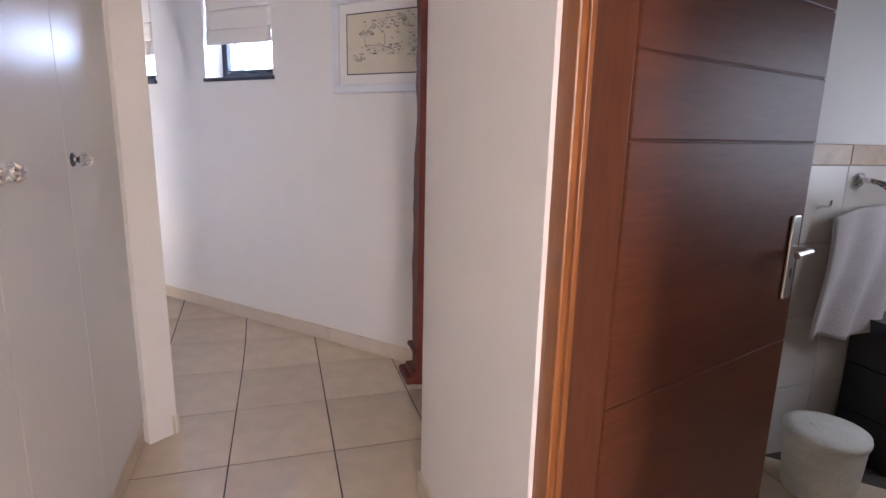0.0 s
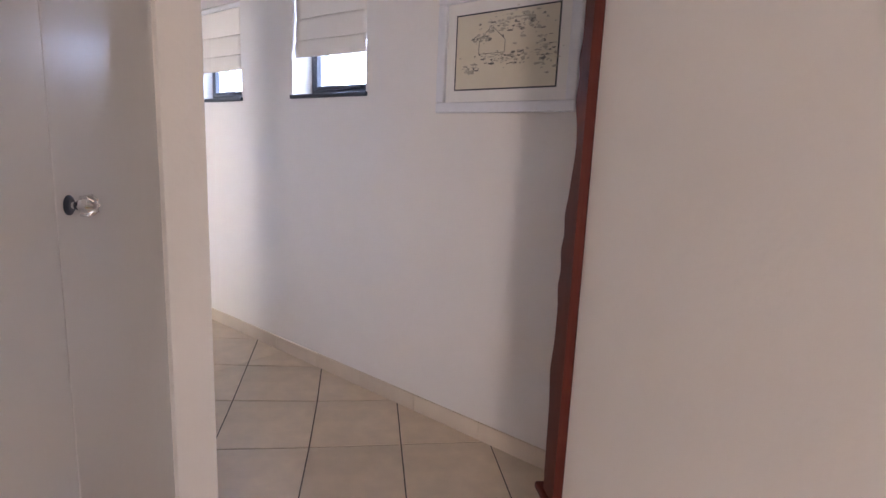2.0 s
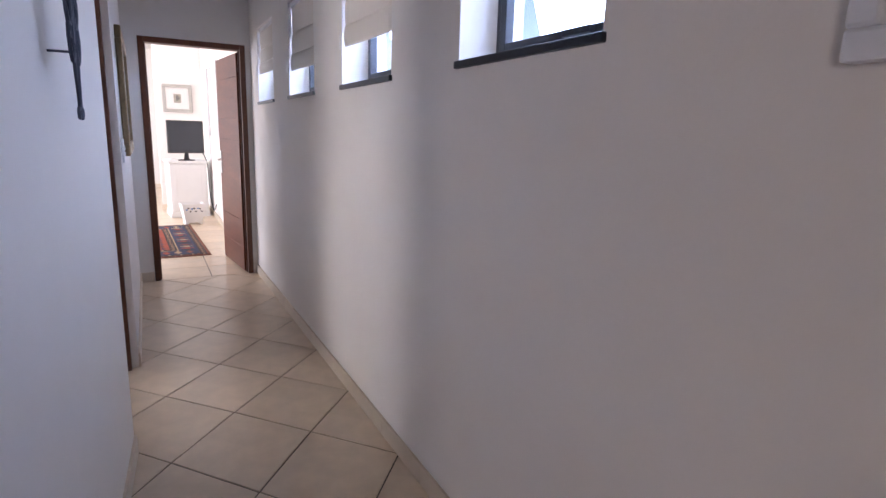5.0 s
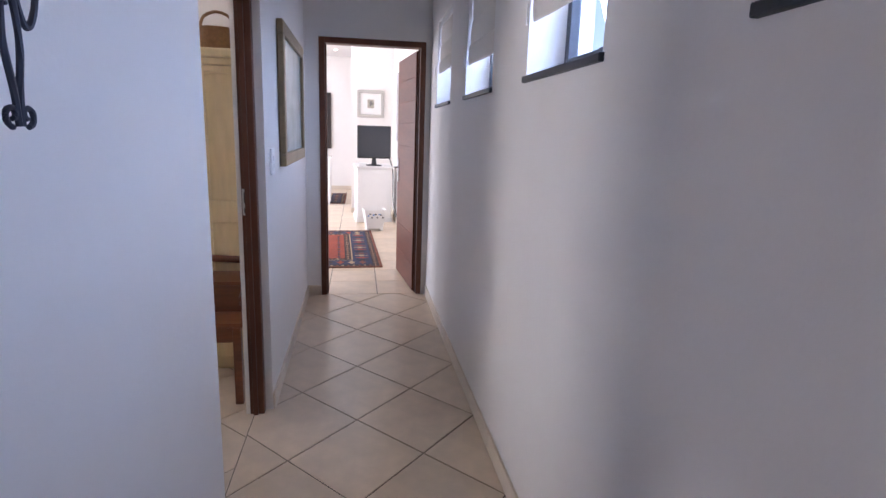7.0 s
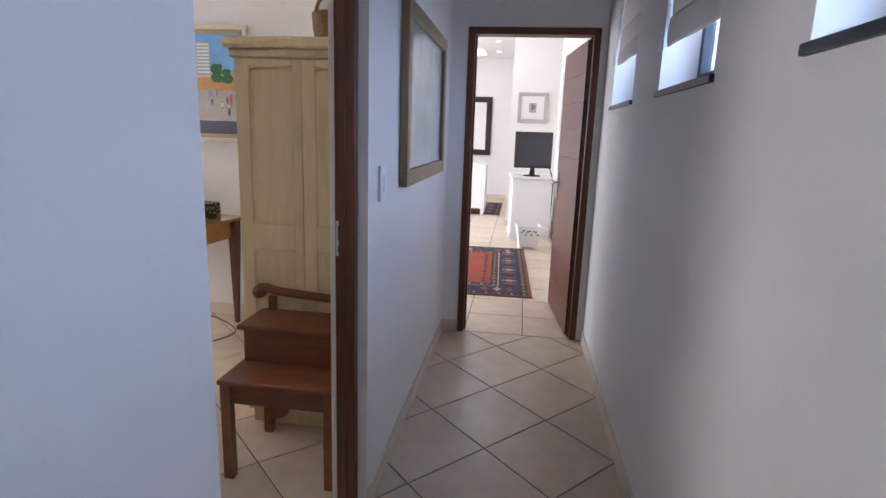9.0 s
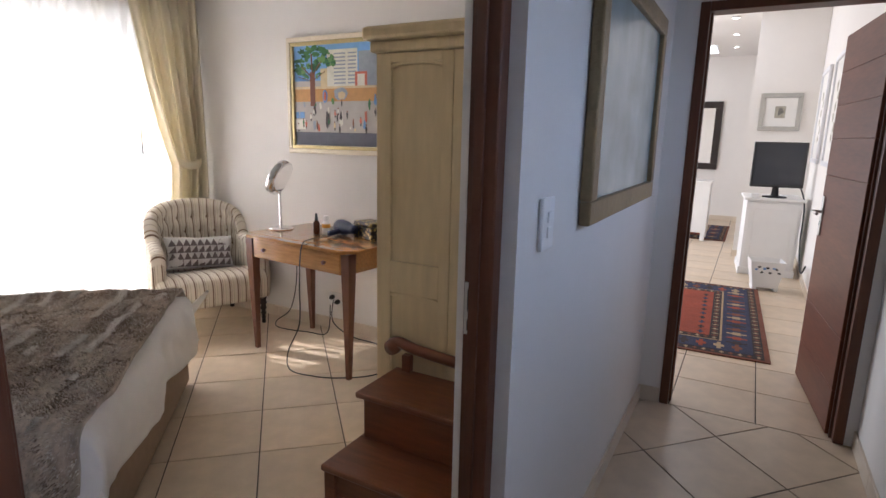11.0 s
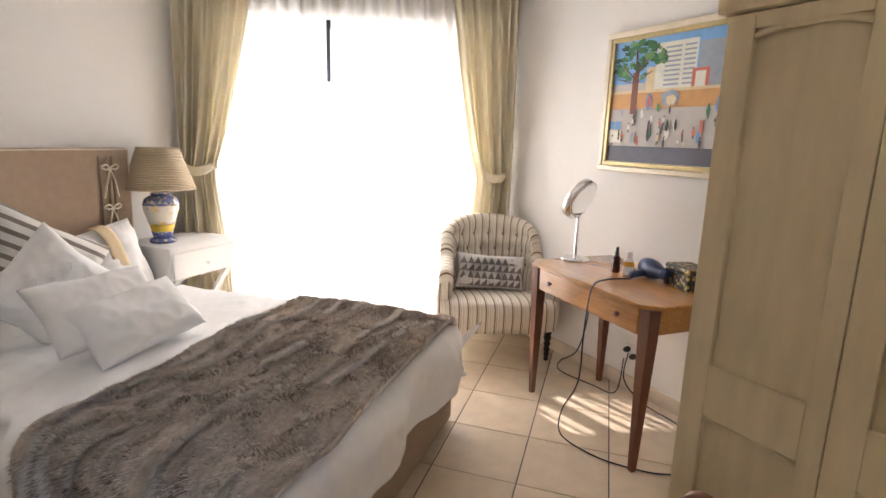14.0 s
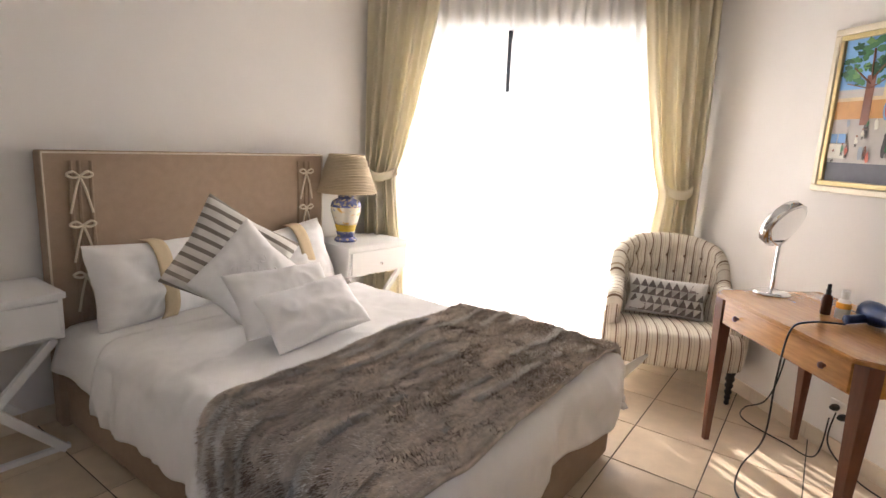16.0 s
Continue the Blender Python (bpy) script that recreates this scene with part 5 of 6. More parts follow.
for r in range(4):
    for k in range(9):
        x0 = -0.235 + k * 0.051
        z0 = -0.108 + r * 0.053
        bm = bmesh.new()
        cs = [(x0, z0), (x0 + 0.05, z0), (x0 + (0.025 if r % 2 else 0.045), z0 + 0.05)]
        vs = []
        for (x, z) in cs:
            a, b = x / 0.25, z / 0.125
            e = max(0.0, (1 - a ** 4) * (1 - b ** 4)) ** 0.55
            vs.append(bm.verts.new((x * 0.97, -(0.055 * e + 0.0115), z * 0.97)))
        bm.faces.new(vs)
        r_ = bmesh.ops.extrude_face_region(bm, geom=bm.faces[:])
        for v in [g for g in r_["geom"] if isinstance(g, bmesh.types.BMVert)]:
            v.co.y += 0.012
        part("print_triangle", bm, GREYTRI, vt)

# ---- desk ----
DK = pose(-2.945, 6.675, 0, 0, 0, -5.3)
desk = thing("writing_desk", "honey-coloured wooden writing desk with a long drawer and tapered legs", "desk", DK)


def canted(hx, hy, c, z0, z1):
    bm = bmesh.new()
    pts = [(-hx + c, -hy), (hx - c, -hy), (hx, -hy + c), (hx, hy), (-hx, hy), (-hx, -hy + c)]
    lo = [bm.verts.new((x, y, z0)) for x, y in pts]
    hi = [bm.verts.new((x, y, z1)) for x, y in pts]
    bm.faces.new(list(reversed(lo)))
    bm.faces.new(hi)
    for k in range(6):
        bm.faces.new((lo[k], lo[(k + 1) % 6], hi[(k + 1) % 6], hi[k]))
    bmesh.ops.bevel(bm, geom=[e for e in bm.edges], offset=0.004, segments=2, affect='EDGES')
    return bm


part("top", canted(0.49, 0.30, 0.07, 0.768, 0.787), DESKWOOD, desk)
part("apron", box(-0.42, 0.42, -0.262, 0.262, 0.635, 0.767, 0.003), DESKWOOD, desk)
dw = part("drawer", box(-0.385, 0.385, -0.272, -0.2625, 0.645, 0.757, 0.002), DESKWOOD, desk)
for x in (-0.27, 0.27):
    part("knob", lathe([(0.006, 0), (0.006, 0.008), (0.014, 0.014), (0.012, 0.022), (0.003, 0.025)], 12, pose(x, -0.272, 0.70, 90)), DESKLEG, dw, "dark turned knob")
for x in (-0.43, 0.43):
    for y in (-0.245, 0.245):
        bm = bmesh.new()
        lo = [bm.verts.new((x * 0.985 + sx * 0.013, y + sy * 0.013, 0.0)) for sx, sy in ((-1, -1), (1, -1), (1, 1), (-1, 1))]
        mi = [bm.verts.new((x + sx * 0.029, y + sy * 0.029, 0.62)) for sx, sy in ((-1, -1), (1, -1), (1, 1), (-1, 1))]
        hi = [bm.verts.new((x + sx * 0.031, y + sy * 0.031, 0.766)) for sx, sy in ((-1, -1), (1, -1), (1, 1), (-1, 1))]
        bm.faces.new(list(reversed(lo)))
        bm.faces.new(hi)
        for q, w in ((lo, mi), (mi, hi)):
            for k in range(4):
                bm.faces.new((q[k], q[(k + 1) % 4], w[(k + 1) % 4], w[k]))
        part("leg", bm, DESKLEG, desk, "dark tapered leg")
TOP = 0.7875
mi = thing("vanity_mirror", "round chrome vanity mirror tilted on a stand", "mirror", pose(-3.37, 6.70, TOP) @ Matrix.Scale(1.12, 4))
part("base", lathe([(0.075, 0), (0.076, 0.006), (0.06, 0.014), (0.02, 0.02), (0.012, 0.026)], 28), CHROME, mi, smooth=True)
part("stem", tube([(0, 0, 0.02), (0, 0, 0.222)], 0.008), CHROME, mi)
part("yoke", tube(smooth_path([(0, 0, 0.215), (0.02, -0.03, 0.225), (0.045, -0.085, 0.255), (0.055, -0.105, 0.315)], 6), 0.005), CHROME, mi)
disc = pose(0.0, 0.0, 0.315) @ Vector((0.83, 0.26, -0.43)).to_track_quat('Z', 'Y').to_matrix().to_4x4()
fr_ = part("rim", lathe([(0.098, -0.022), (0.109, -0.017), (0.109, 0.017), (0.098, 0.022)], 40), CHROME, mi, smooth=True, m=disc)
part("mirror_face", lathe([(0.096, 0.0225), (0.096, 0.0235)], 40), MIRROR, mi, m=disc)
part("mirror_face", lathe([(0.096, -0.0235), (0.096, -0.0225)], 40), MIRROR, mi, m=disc)
part("yoke", tube(smooth_path([(0, 0, 0.215), (-0.02, 0.03, 0.225), (-0.045, 0.085, 0.255), (-0.055, 0.105, 0.315)], 6), 0.005), CHROME, mi)
bo = thing("spray_bottle", "brown glass spray bottle with a black pump", "bottle", pose(-3.045, 6.695, TOP))
part("body", lathe([(0.02, 0), (0.0215, 0.004), (0.0215, 0.072), (0.017, 0.084), (0.010, 0.09)], 20), AMBER, bo, smooth=True)
part("pump", lathe([(0.010, 0.0905), (0.011, 0.11), (0.008, 0.112), (0.008, 0.135), (0.003, 0.137)], 16), BLACK, bo)
bo = thing("lotion_bottle", "clear plastic bottle with an orange label", "bottle", pose(-2.985, 6.72, TOP))
part("body", lathe([(0.026, 0), (0.0275, 0.004), (0.0275, 0.065), (0.022, 0.08), (0.016, 0.085)], 20), WHITE, bo, smooth=True)
part("label", lathe([(0.0278, 0.045), (0.0282, 0.046), (0.0282, 0.069), (0.0278, 0.07)], 20), ORANGELABEL, bo)
part("cap", lathe([(0.016, 0.0855), (0.017, 0.12), (0.013, 0.123)], 16), SWITCH, bo)
hd = thing("hair_dryer", "dark blue plastic hair dryer lying on the desk", "hair dryer", pose(-2.86, 6.76, TOP + 0.051, 0, 0, -18))
part("barrel", lathe([(0.030, -0.085), (0.046, -0.07), (0.050, -0.03), (0.045, 0.02), (0.032, 0.06), (0.026, 0.10), (0.028, 0.115)], 24, pose(0, 0, 0, 0, 90, 0)), BLUEPLASTIC, hd, smooth=True)
part("grip", tube(smooth_path([(-0.02, 0.0, -0.015), (-0.01, -0.06, -0.022), (0.0, -0.12, -0.028)], 5), 0.019, 10), BLUEPLASTIC, hd, smooth=True)
bxx = thing("trinket_box", "gold and black patterned trinket box", "box", pose(-2.68, 6.80, TOP, 0, 0, -20))
GOLDBLACK = mat("gold_black_pattern", (0.42, 0.30, 0.09), 0.4, 0.2, scale=30, vary=0.2)
two_tone(GOLDBLACK, (0.03, 0.025, 0.02), "ShaderNodeTexVoronoi", 0.35, 0.5, {"Scale": 45.0})
part("body", box(-0.10, 0.10, -0.07, 0.07, 0.0, 0.075, 0.004), GOLDBLACK, bxx)
part("lid", box(-0.102, 0.102, -0.072, 0.072, 0.077, 0.105, 0.012), GOLDBLACK, bxx)
# cables and socket
so = thing("wall_socket", "white wall socket with black plugs", "socket", pose(-3.24, 7.037, 0.20))
part("plate", box(0, 0.15, -0.012, 0, 0, 0.085, 0.003), SWITCH, so)
for x in (0.05, 0.10):
    part("plug", lathe([(0.012, 0), (0.018, 0.01), (0.017, 0.03), (0.008, 0.045)], 12, pose(x, -0.012, 0.055 - (x - 0.05) * 0.6, 90)), BLACK, so)
ca = thing("power_cable", "thin black power cable trailing to the socket", "cable", pose(0, 0, 0))
part("cable", tube(smooth_path([(-2.87, 6.62, 0.80), (-2.90, 6.48, 0.80), (-2.86, 6.355, 0.775), (-2.87, 6.34, 0.55), (-2.88, 6.34, 0.30), (-3.00, 6.36, 0.09), (-2.93, 6.30, 0.008), (-2.75, 6.30, 0.008), (-2.60, 6.36, 0.008), (-2.45, 6.50, 0.008), (-2.42, 6.70, 0.008), (-2.7, 6.92, 0.008), (-2.95, 6.93, 0.02), (-3.12, 6.93, 0.10), (-3.16, 6.985, 0.245)], 8), 0.004, 6), BLACK, ca)
ca = thing("power_cable", "thin dark cable along the skirting", "cable", pose(0, 0, 0))
part("cable", tube(smooth_path([(-3.50, 6.98, 0.55), (-3.52, 6.98, 0.3), (-3.58, 6.97, 0.1), (-3.68, 6.93, 0.008), (-3.55, 6.82, 0.008), (-3.30, 6.86, 0.008), (-3.15, 6.90, 0.02), (-3.19, 6.985, 0.20)], 8), 0.004, 6), BLACK, ca)

# ---- painting over the desk ----
BPW, BPH = 1.16, 0.795
pa = framed("street_painting", "colourful naive street painting in a pale gilt frame", pose(-3.57, 7.037, 1.295), BPW, BPH, 0.035, 0.032, mat("pale_gilt", (0.72, 0.64, 0.50), 0.35, 0.25, scale=30, vary=0.08), mat("painted_ground", (0.50, 0.46, 0.42), 0.5, scale=14, vary=0.12))
for bm in (box(0.033, BPW - 0.033, -0.03, -0.012, 0.033, 0.058, 0.004), box(0.033, BPW - 0.033, -0.03, -0.012, BPH - 0.058, BPH - 0.033, 0.004), box(0.033, 0.058, -0.03, -0.012, 0.058, BPH - 0.058, 0.004), box(BPW - 0.058, BPW - 0.033, -0.03, -0.012, 0.058, BPH - 0.058, 0.004)):
    part("inner_frame", bm, GOLD, pa, "thin gilt inner frame")


def paint(name, col):
    return mat(name, col, 0.5, scale=26, vary=0.14)


layer = [0]


def strip(x0, x1, z0, z1, col, name="painted_area"):
    layer[0] += 1
    y = -0.0168 - 0.00003 * layer[0]
    part(name, box(x0, x1, y, y + 0.0002, z0, z1), col, pa)


def dab(cx, cz, rx, rz, col, seed=1, rough=0.35):
    layer[0] += 1
    part("painted_dab", blob(cx, cz, rx, rz, -0.0168 - 0.00003 * layer[0], seed, 16, rough), col, pa)


SKYP, ORP, STP, LEAFP, LEAF2, BARK = paint("paint_sky", (0.20, 0.42, 0.74)), paint("paint_orange", (0.60, 0.31, 0.10)), paint("paint_street", (0.10, 0.10, 0.13)), paint("paint_leaf", (0.05, 0.18, 0.07)), paint("paint_leaf_light", (0.14, 0.30, 0.10)), paint("paint_bark", (0.24, 0.09, 0.05))
PALEP, GREYP, REDP, BLUEP, DARKP, CREAMP = paint("paint_pale", (0.74, 0.72, 0.62)), paint("paint_grey", (0.34, 0.38, 0.44)), paint("paint_red", (0.62, 0.16, 0.10)), paint("paint_blue", (0.16, 0.32, 0.60)), paint("paint_dark", (0.06, 0.05, 0.05)), paint("paint_cream", (0.70, 0.56, 0.32))
strip(0.06, BPW - 0.06, 0.50, BPH - 0.06, SKYP)
strip(0.06, BPW - 0.06, 0.36, 0.46, ORP)
strip(0.06, BPW - 0.06, 0.445, 0.462, CREAMP)
strip(0.06, BPW - 0.06, 0.06, 0.15, STP)
strip(0.30, 0.52, 0.46, 0.58, CREAMP)
strip(0.36, 0.62, 0.46, 0.70, PALEP)
for k in range(9):
    strip(0.42, 0.52, 0.475 + 0.024 * k, 0.485 + 0.024 * k, GREYP)
    strip(0.54, 0.61, 0.475 + 0.024 * k, 0.485 + 0.024 * k, GREYP)
strip(0.63, 0.88, 0.46, 0.68, GREYP)
for k in range(9):
    strip(0.78, 0.87, 0.475 + 0.023 * k, 0.487 + 0.023 * k, PALEP)
strip(0.60, 0.70, 0.46, 0.55, REDP)
strip(0.62, 0.68, 0.46, 0.535, PALEP)
strip(0.205, 0.25, 0.33, 0.56, BARK)
for x0, z0, x1, z1, r in ((0.225, 0.52, 0.13, 0.60, 0.010), (0.23, 0.54, 0.31, 0.63, 0.010), (0.228, 0.55, 0.22, 0.68, 0.012), (0.23, 0.50, 0.34, 0.56, 0.007), (0.22, 0.50, 0.10, 0.53, 0.006)):
    layer[0] += 1
    part("painted_branch", tube([(x0, -0.0168 - 0.00003 * layer[0], z0), (x1, -0.0168 - 0.00003 * layer[0], z1)], r * 0.4, 5), BARK, pa)
LEAF3 = paint("paint_leaf_dark", (0.02, 0.09, 0.04))
rt = random.Random(5)
for k in range(95):
    a, r = rt.uniform(0, 6.283), math.sqrt(rt.random())
    x, z = 0.235 + 0.185 * r * math.cos(a), 0.625 + 0.105 * r * math.sin(a)
    if 0.065 < x < BPW - 0.065 and z < BPH - 0.075 and noise.noise(Vector((x * 14, z * 14, 3))) > -0.28:
        dab(x, z, rt.uniform(0.012, 0.028), rt.uniform(0.009, 0.018), (LEAFP, LEAF2, LEAF3, LEAFP)[k % 4], k + 1, 0.9)
for k in range(8):
    dab(0.95 + 0.05 * math.cos(k * 2.1), 0.47 + 0.04 * math.sin(k * 1.7), 0.04, 0.03, LEAFP, k + 60, 0.8)
dab(0.34, 0.395, 0.022, 0.045, BLUEP, 3, 0.1)
dab(0.34, 0.395, 0.013, 0.032, REDP, 3, 0.1)
dab(0.47, 0.41, 0.055, 0.05, GREYP, 9, 0.5)
dab(0.48, 0.40, 0.03, 0.032, CREAMP, 9, 0.6)
strip(0.06, 0.16, 0.17, 0.24, PALEP)
strip(0.065, 0.10, 0.245, 0.29, BLUEP)
strip(0.105, 0.15, 0.245, 0.29, BLUEP)
for k, (cx, cz, h, col) in enumerate(((0.24, 0.20, 0.10, GREYP), (0.28, 0.18, 0.08, REDP), (0.36, 0.24, 0.16, DARKP), (0.37, 0.30, 0.06, PALEP), (0.37, 0.22, 0.05, LEAFP), (0.48, 0.24, 0.17, PALEP), (0.48, 0.26, 0.10, DARKP), (0.69, 0.26, 0.11, REDP), (0.68, 0.20, 0.10, BLUEP),
                                      (0.72, 0.34, 0.10, LEAFP), (0.77, 0.36, 0.10, BLUEP), (0.30, 0.33, 0.08, PALEP), (0.86, 0.33, 0.12, GREYP), (0.88, 0.28, 0.08, BLUEP), (0.96, 0.24, 0.13, CREAMP), (1.02, 0.30, 0.1, REDP), (0.60, 0.17, 0.03, CREAMP), (0.56, 0.18, 0.03, PALEP), (0.41, 0.36, 0.07, LEAF2), (0.15, 0.34, 0.05, GREYP))):
    dab(cx, cz, 0.006 + 0.05 * h, h / 3.0, col, k + 80, 0.6)
rd = random.Random(21)
for k in range(26):
    x, z = rd.uniform(0.09, BPW - 0.09), rd.uniform(0.17, 0.35)
    h = 0.014 + 0.05 * (0.42 - z)
    dab(x, z, h * rd.uniform(0.28, 0.42), h * 0.8, rd.choice((DARKP, REDP, BLUEP, PALEP, CREAMP, BARK, LEAFP, DARKP)), k + 140, 0.5)
    dab(x, z + h * 1.0, h * 0.22, h * 0.24, BARK, k + 240, 0.1)
    dab(x - h * 0.12, z - h * 0.95, h * 0.10, h * 0.42, DARKP, k + 340, 0.2)
    dab(x + h * 0.16, z - h * 0.90, h * 0.10, h * 0.42, DARKP, k + 440, 0.2)

# ---- wardrobe and steps ----
wr = thing("wardrobe", "cream painted wooden wardrobe with panelled doors and a cornice", "wardrobe", pose(-1.737, 5.56, 0))
WW_ = 0.60
part("body", box(0.0, WW_, 0.022, 0.50, 0.08, 1.70, 0.004), CREAM, wr)
part("plinth", box(0.01, WW_ - 0.01, 0.03, 0.49, 0.0, 0.079, 0.004), CREAM, wr)
part("cornice", box(-0.035, WW_ + 0.003, -0.045, 0.505, 1.738, 1.782, 0.012), CREAM, wr)
part("cornice_moulding", box(-0.018, WW_ + 0.002, -0.02, 0.503, 1.701, 1.737, 0.008), CREAM, wr)
for k in range(2):
    x0 = 0.002 + k * 0.298
    dr = part("door", box(x0, x0 + 0.296, 0.008, 0.021, 0.085, 1.698, 0.002), CREAM, wr)
    for bm in (box(x0, x0 + 0.058, -0.006, 0.0078, 0.085, 1.698, 0.002), box(x0 + 0.256, x0 + 0.296, -0.006, 0.0078, 0.085, 1.698, 0.002),
               box(x0 + 0.058, x0 + 0.256, -0.006, 0.0078, 1.668, 1.698, 0.002), box(x0 + 0.058, x0 + 0.256, -0.006, 0.0078, 0.878, 0.992, 0.002), box(x0 + 0.058, x0 + 0.256, -0.006, 0.0078, 0.085, 0.2, 0.002)):
        part("rail", bm, CREAM, dr)
    for z in (1.668, 0.878):
        part("moulding", tube(smooth_path([(x0 + 0.058, 0.002, z - 0.012), (x0 + 0.10, 0.0, z - 0.003), (x0 + 0.157, 0.0, z - 0.002), (x0 + 0.21, 0.0, z - 0.003), (x0 + 0.256, 0.002, z - 0.012)], 5), 0.007, 6), CREAM, dr)
BASKET = mat("brown_basket", (0.26, 0.13, 0.05), 0.8, scale=60, vary=0.3, bump=0.5, bump_scale=90)
bk = thing("storage_basket", "brown woven basket on top of the wardrobe", "basket", pose(-1.33, 5.68, 1.7825))
part("body", lathe([(0.085, 0), (0.095, 0.05), (0.10, 0.11), (0.097, 0.115)], 24), BASKET, bk)
part("handle", tube(smooth_path([(-0.09, 0, 0.10), (-0.07, 0, 0.17), (0, 0, 0.20), (0.07, 0, 0.17), (0.09, 0, 0.10)], 6), 0.008), BASKET, bk)

st = thing("bed_steps", "reddish wooden bed steps with curled arm rails", "steps", pose(-1.64, 5.30, 0))
part("upper_box", box(0.02, 0.47, 0.02, 0.235, 0.435, 0.58, 0.003), STEPWOOD, st)
part("upper_tread", box(0.0, 0.485, -0.002, 0.245, 0.581, 0.602, 0.006), STEPWOOD, st)
part("lower_tread", box(0.0, 0.485, -0.175, 0.10, 0.412, 0.434, 0.006), STEPWOOD, st)
part("apron", box(0.03, 0.455, -0.155, -0.14, 0.33, 0.411, 0.003), STEPWOOD, st, "shaped front apron")
part("apron_shape", lathe([(0.05, 0), (0.045, 0.012), (0.02, 0.014)], 20, pose(0.24, -0.14, 0.33, 90)), STEPWOOD, st)
for x in (0.03, 0.455):
    for y in (-0.15, 0.215):
        part("leg", box(x - 0.02, x + 0.02, y - 0.02, y + 0.02, 0.0, 0.411 if y < 0 else 0.434, 0.003), STEPWOOD, st)
part("back_post", box(0.04, 0.075, 0.215, 0.24, 0.603, 0.665, 0.003), STEPWOOD, st)
part("back_post", box(0.41, 0.445, 0.215, 0.24, 0.603, 0.665, 0.003), STEPWOOD, st)
part("arm_rail", tube(smooth_path([(0.0, 0.228, 0.665), (-0.012, 0.228, 0.69), (0.02, 0.228, 0.705), (0.10, 0.228, 0.69), (0.3, 0.228, 0.675), (0.49, 0.228, 0.665)], 6), 0.020, 10), STEPWOOD, st, smooth=True)
part("arm_scroll", lathe([(0.028, -0.02), (0.03, 0), (0.028, 0.02)], 18, pose(-0.002, 0.228, 0.685, 90)), STEPWOOD, st, smooth=True)
part("arm_rail", tube(smooth_path([(0.475, -0.06, 0.50), (0.475, -0.08, 0.535), (0.475, -0.03, 0.56), (0.475, 0.1, 0.62), (0.475, 0.22, 0.66)], 6), 0.020, 10), STEPWOOD, st, smooth=True)
part("arm_scroll", lathe([(0.028, -0.02), (0.03, 0), (0.028, 0.02)], 18, pose(0.475, -0.06, 0.525, 0, 90)), STEPWOOD, st, smooth=True)
part("arm_post", box(0.46, 0.49, -0.03, 0.0, 0.434, 0.55, 0.003), STEPWOOD, st)

# ---- sitting room ----
RUG = mat("red_rug", (0.27, 0.05, 0.022), 0.95, scale=40, vary=0.25, bump=0.3, bump_scale=200)
RUGB = mat("navy_rug_border", (0.025, 0.03, 0.07), 0.95, scale=40, vary=0.3, bump=0.3, bump_scale=200)
RUGR = mat("rust_rug_border", (0.17, 0.055, 0.028), 0.95, scale=40, vary=0.3, bump=0.3, bump_scale=200)
RUGC = mat("cream_rug_motif", (0.36, 0.26, 0.15), 0.95, scale=40, vary=0.3)


RUGD = mat("dark_rug_wool", (0.03, 0.02, 0.02), 0.95, scale=40, vary=0.3)


def rug(name, label, m, w, h):
    """A woven rug: rust edge, dotted guards, a wide navy border with motifs and a narrow red field."""
    rg = thing(name, label, "rug", m)
    part("weave", box(0, w, 0, h, 0.001, 0.009, 0.003), RUGR, rg)
    steps = ((0.035, RUGD, "dark guard stripe"), (0.10, RUGB, "navy border"), (0.30, RUGC, "cream guard stripe"), (0.315, RUGD, "dark guard stripe"), (0.385, RUG, "brick-red field"))
    for k, (e, material, text) in enumerate(steps):
        part("band", box(e, w - e, e, h - e, 0.0092 + 0.0012 * k, 0.0101 + 0.0012 * k), material, rg, text)
    rr = random.Random(3)

    def motif(x, y, sx, sy, z, material):
        bm = bmesh.new()
        add_box(bm, x - sx, x + sx, y - sy * 0.35, y + sy * 0.35, z, z + 0.0008)
        add_box(bm, x - sx * 0.4, x + sx * 0.4, y - sy, y + sy, z, z + 0.001)
        part("motif", bm, material, rg)

    def round_the_edge(inset, pitch, sx, sy, z, colours):
        nx, ny = int((w - 2 * inset) / pitch), int((h - 2 * inset) / pitch)
        k = 0
        for i in range(nx + 1):
            for y in (inset, h - inset):
                k += 1
                motif(inset + i * (w - 2 * inset) / nx, y, sx, sy, z, colours[(i + k) % len(colours)])
        for j in range(1, ny):
            for x in (inset, w - inset):
                k += 1
                motif(x, inset + j * (h - 2 * inset) / ny, sy, sx, z, colours[(j + k) % len(colours)])
    round_the_edge(0.0675, 0.055, 0.014, 0.022, 0.0102, (RUGC, RUGR))
    round_the_edge(0.20, 0.105, 0.034, 0.070, 0.0114, (RUGR, RUGC, RUG, RUGD))
    round_the_edge(0.35, 0.055, 0.015, 0.022, 0.0138, (RUGC, RUGR))
    fx, fy = w - 0.90, h - 0.90
    for i in range(3):
        for j in range(int(fy / 0.13) + 1):
            motif(0.45 + fx * i / 2, 0.45 + j * 0.13, 0.022 + 0.02 * (i == 1), 0.04, 0.0151, RUGD if (i + j) % 2 else RUGB)
    return rg


rug("rug", "red and navy woven oriental rug on the tiles", pose(-1.78, 7.98, 0, 0, 0, 2), 1.45, 2.15)
rug("rug", "dark red patterned rug by the far wall", pose(-2.35, 13.1, 0), 1.52, 1.75)
cb = thing("tv_cabinet", "white painted wooden cabinet under the television", "cabinet", pose(-0.60, 10.92, 0, 0, 0, 4))
part("body", box(0, 0.52, 0, 0.62, 0.08, 0.83, 0.004), WHITE, cb)
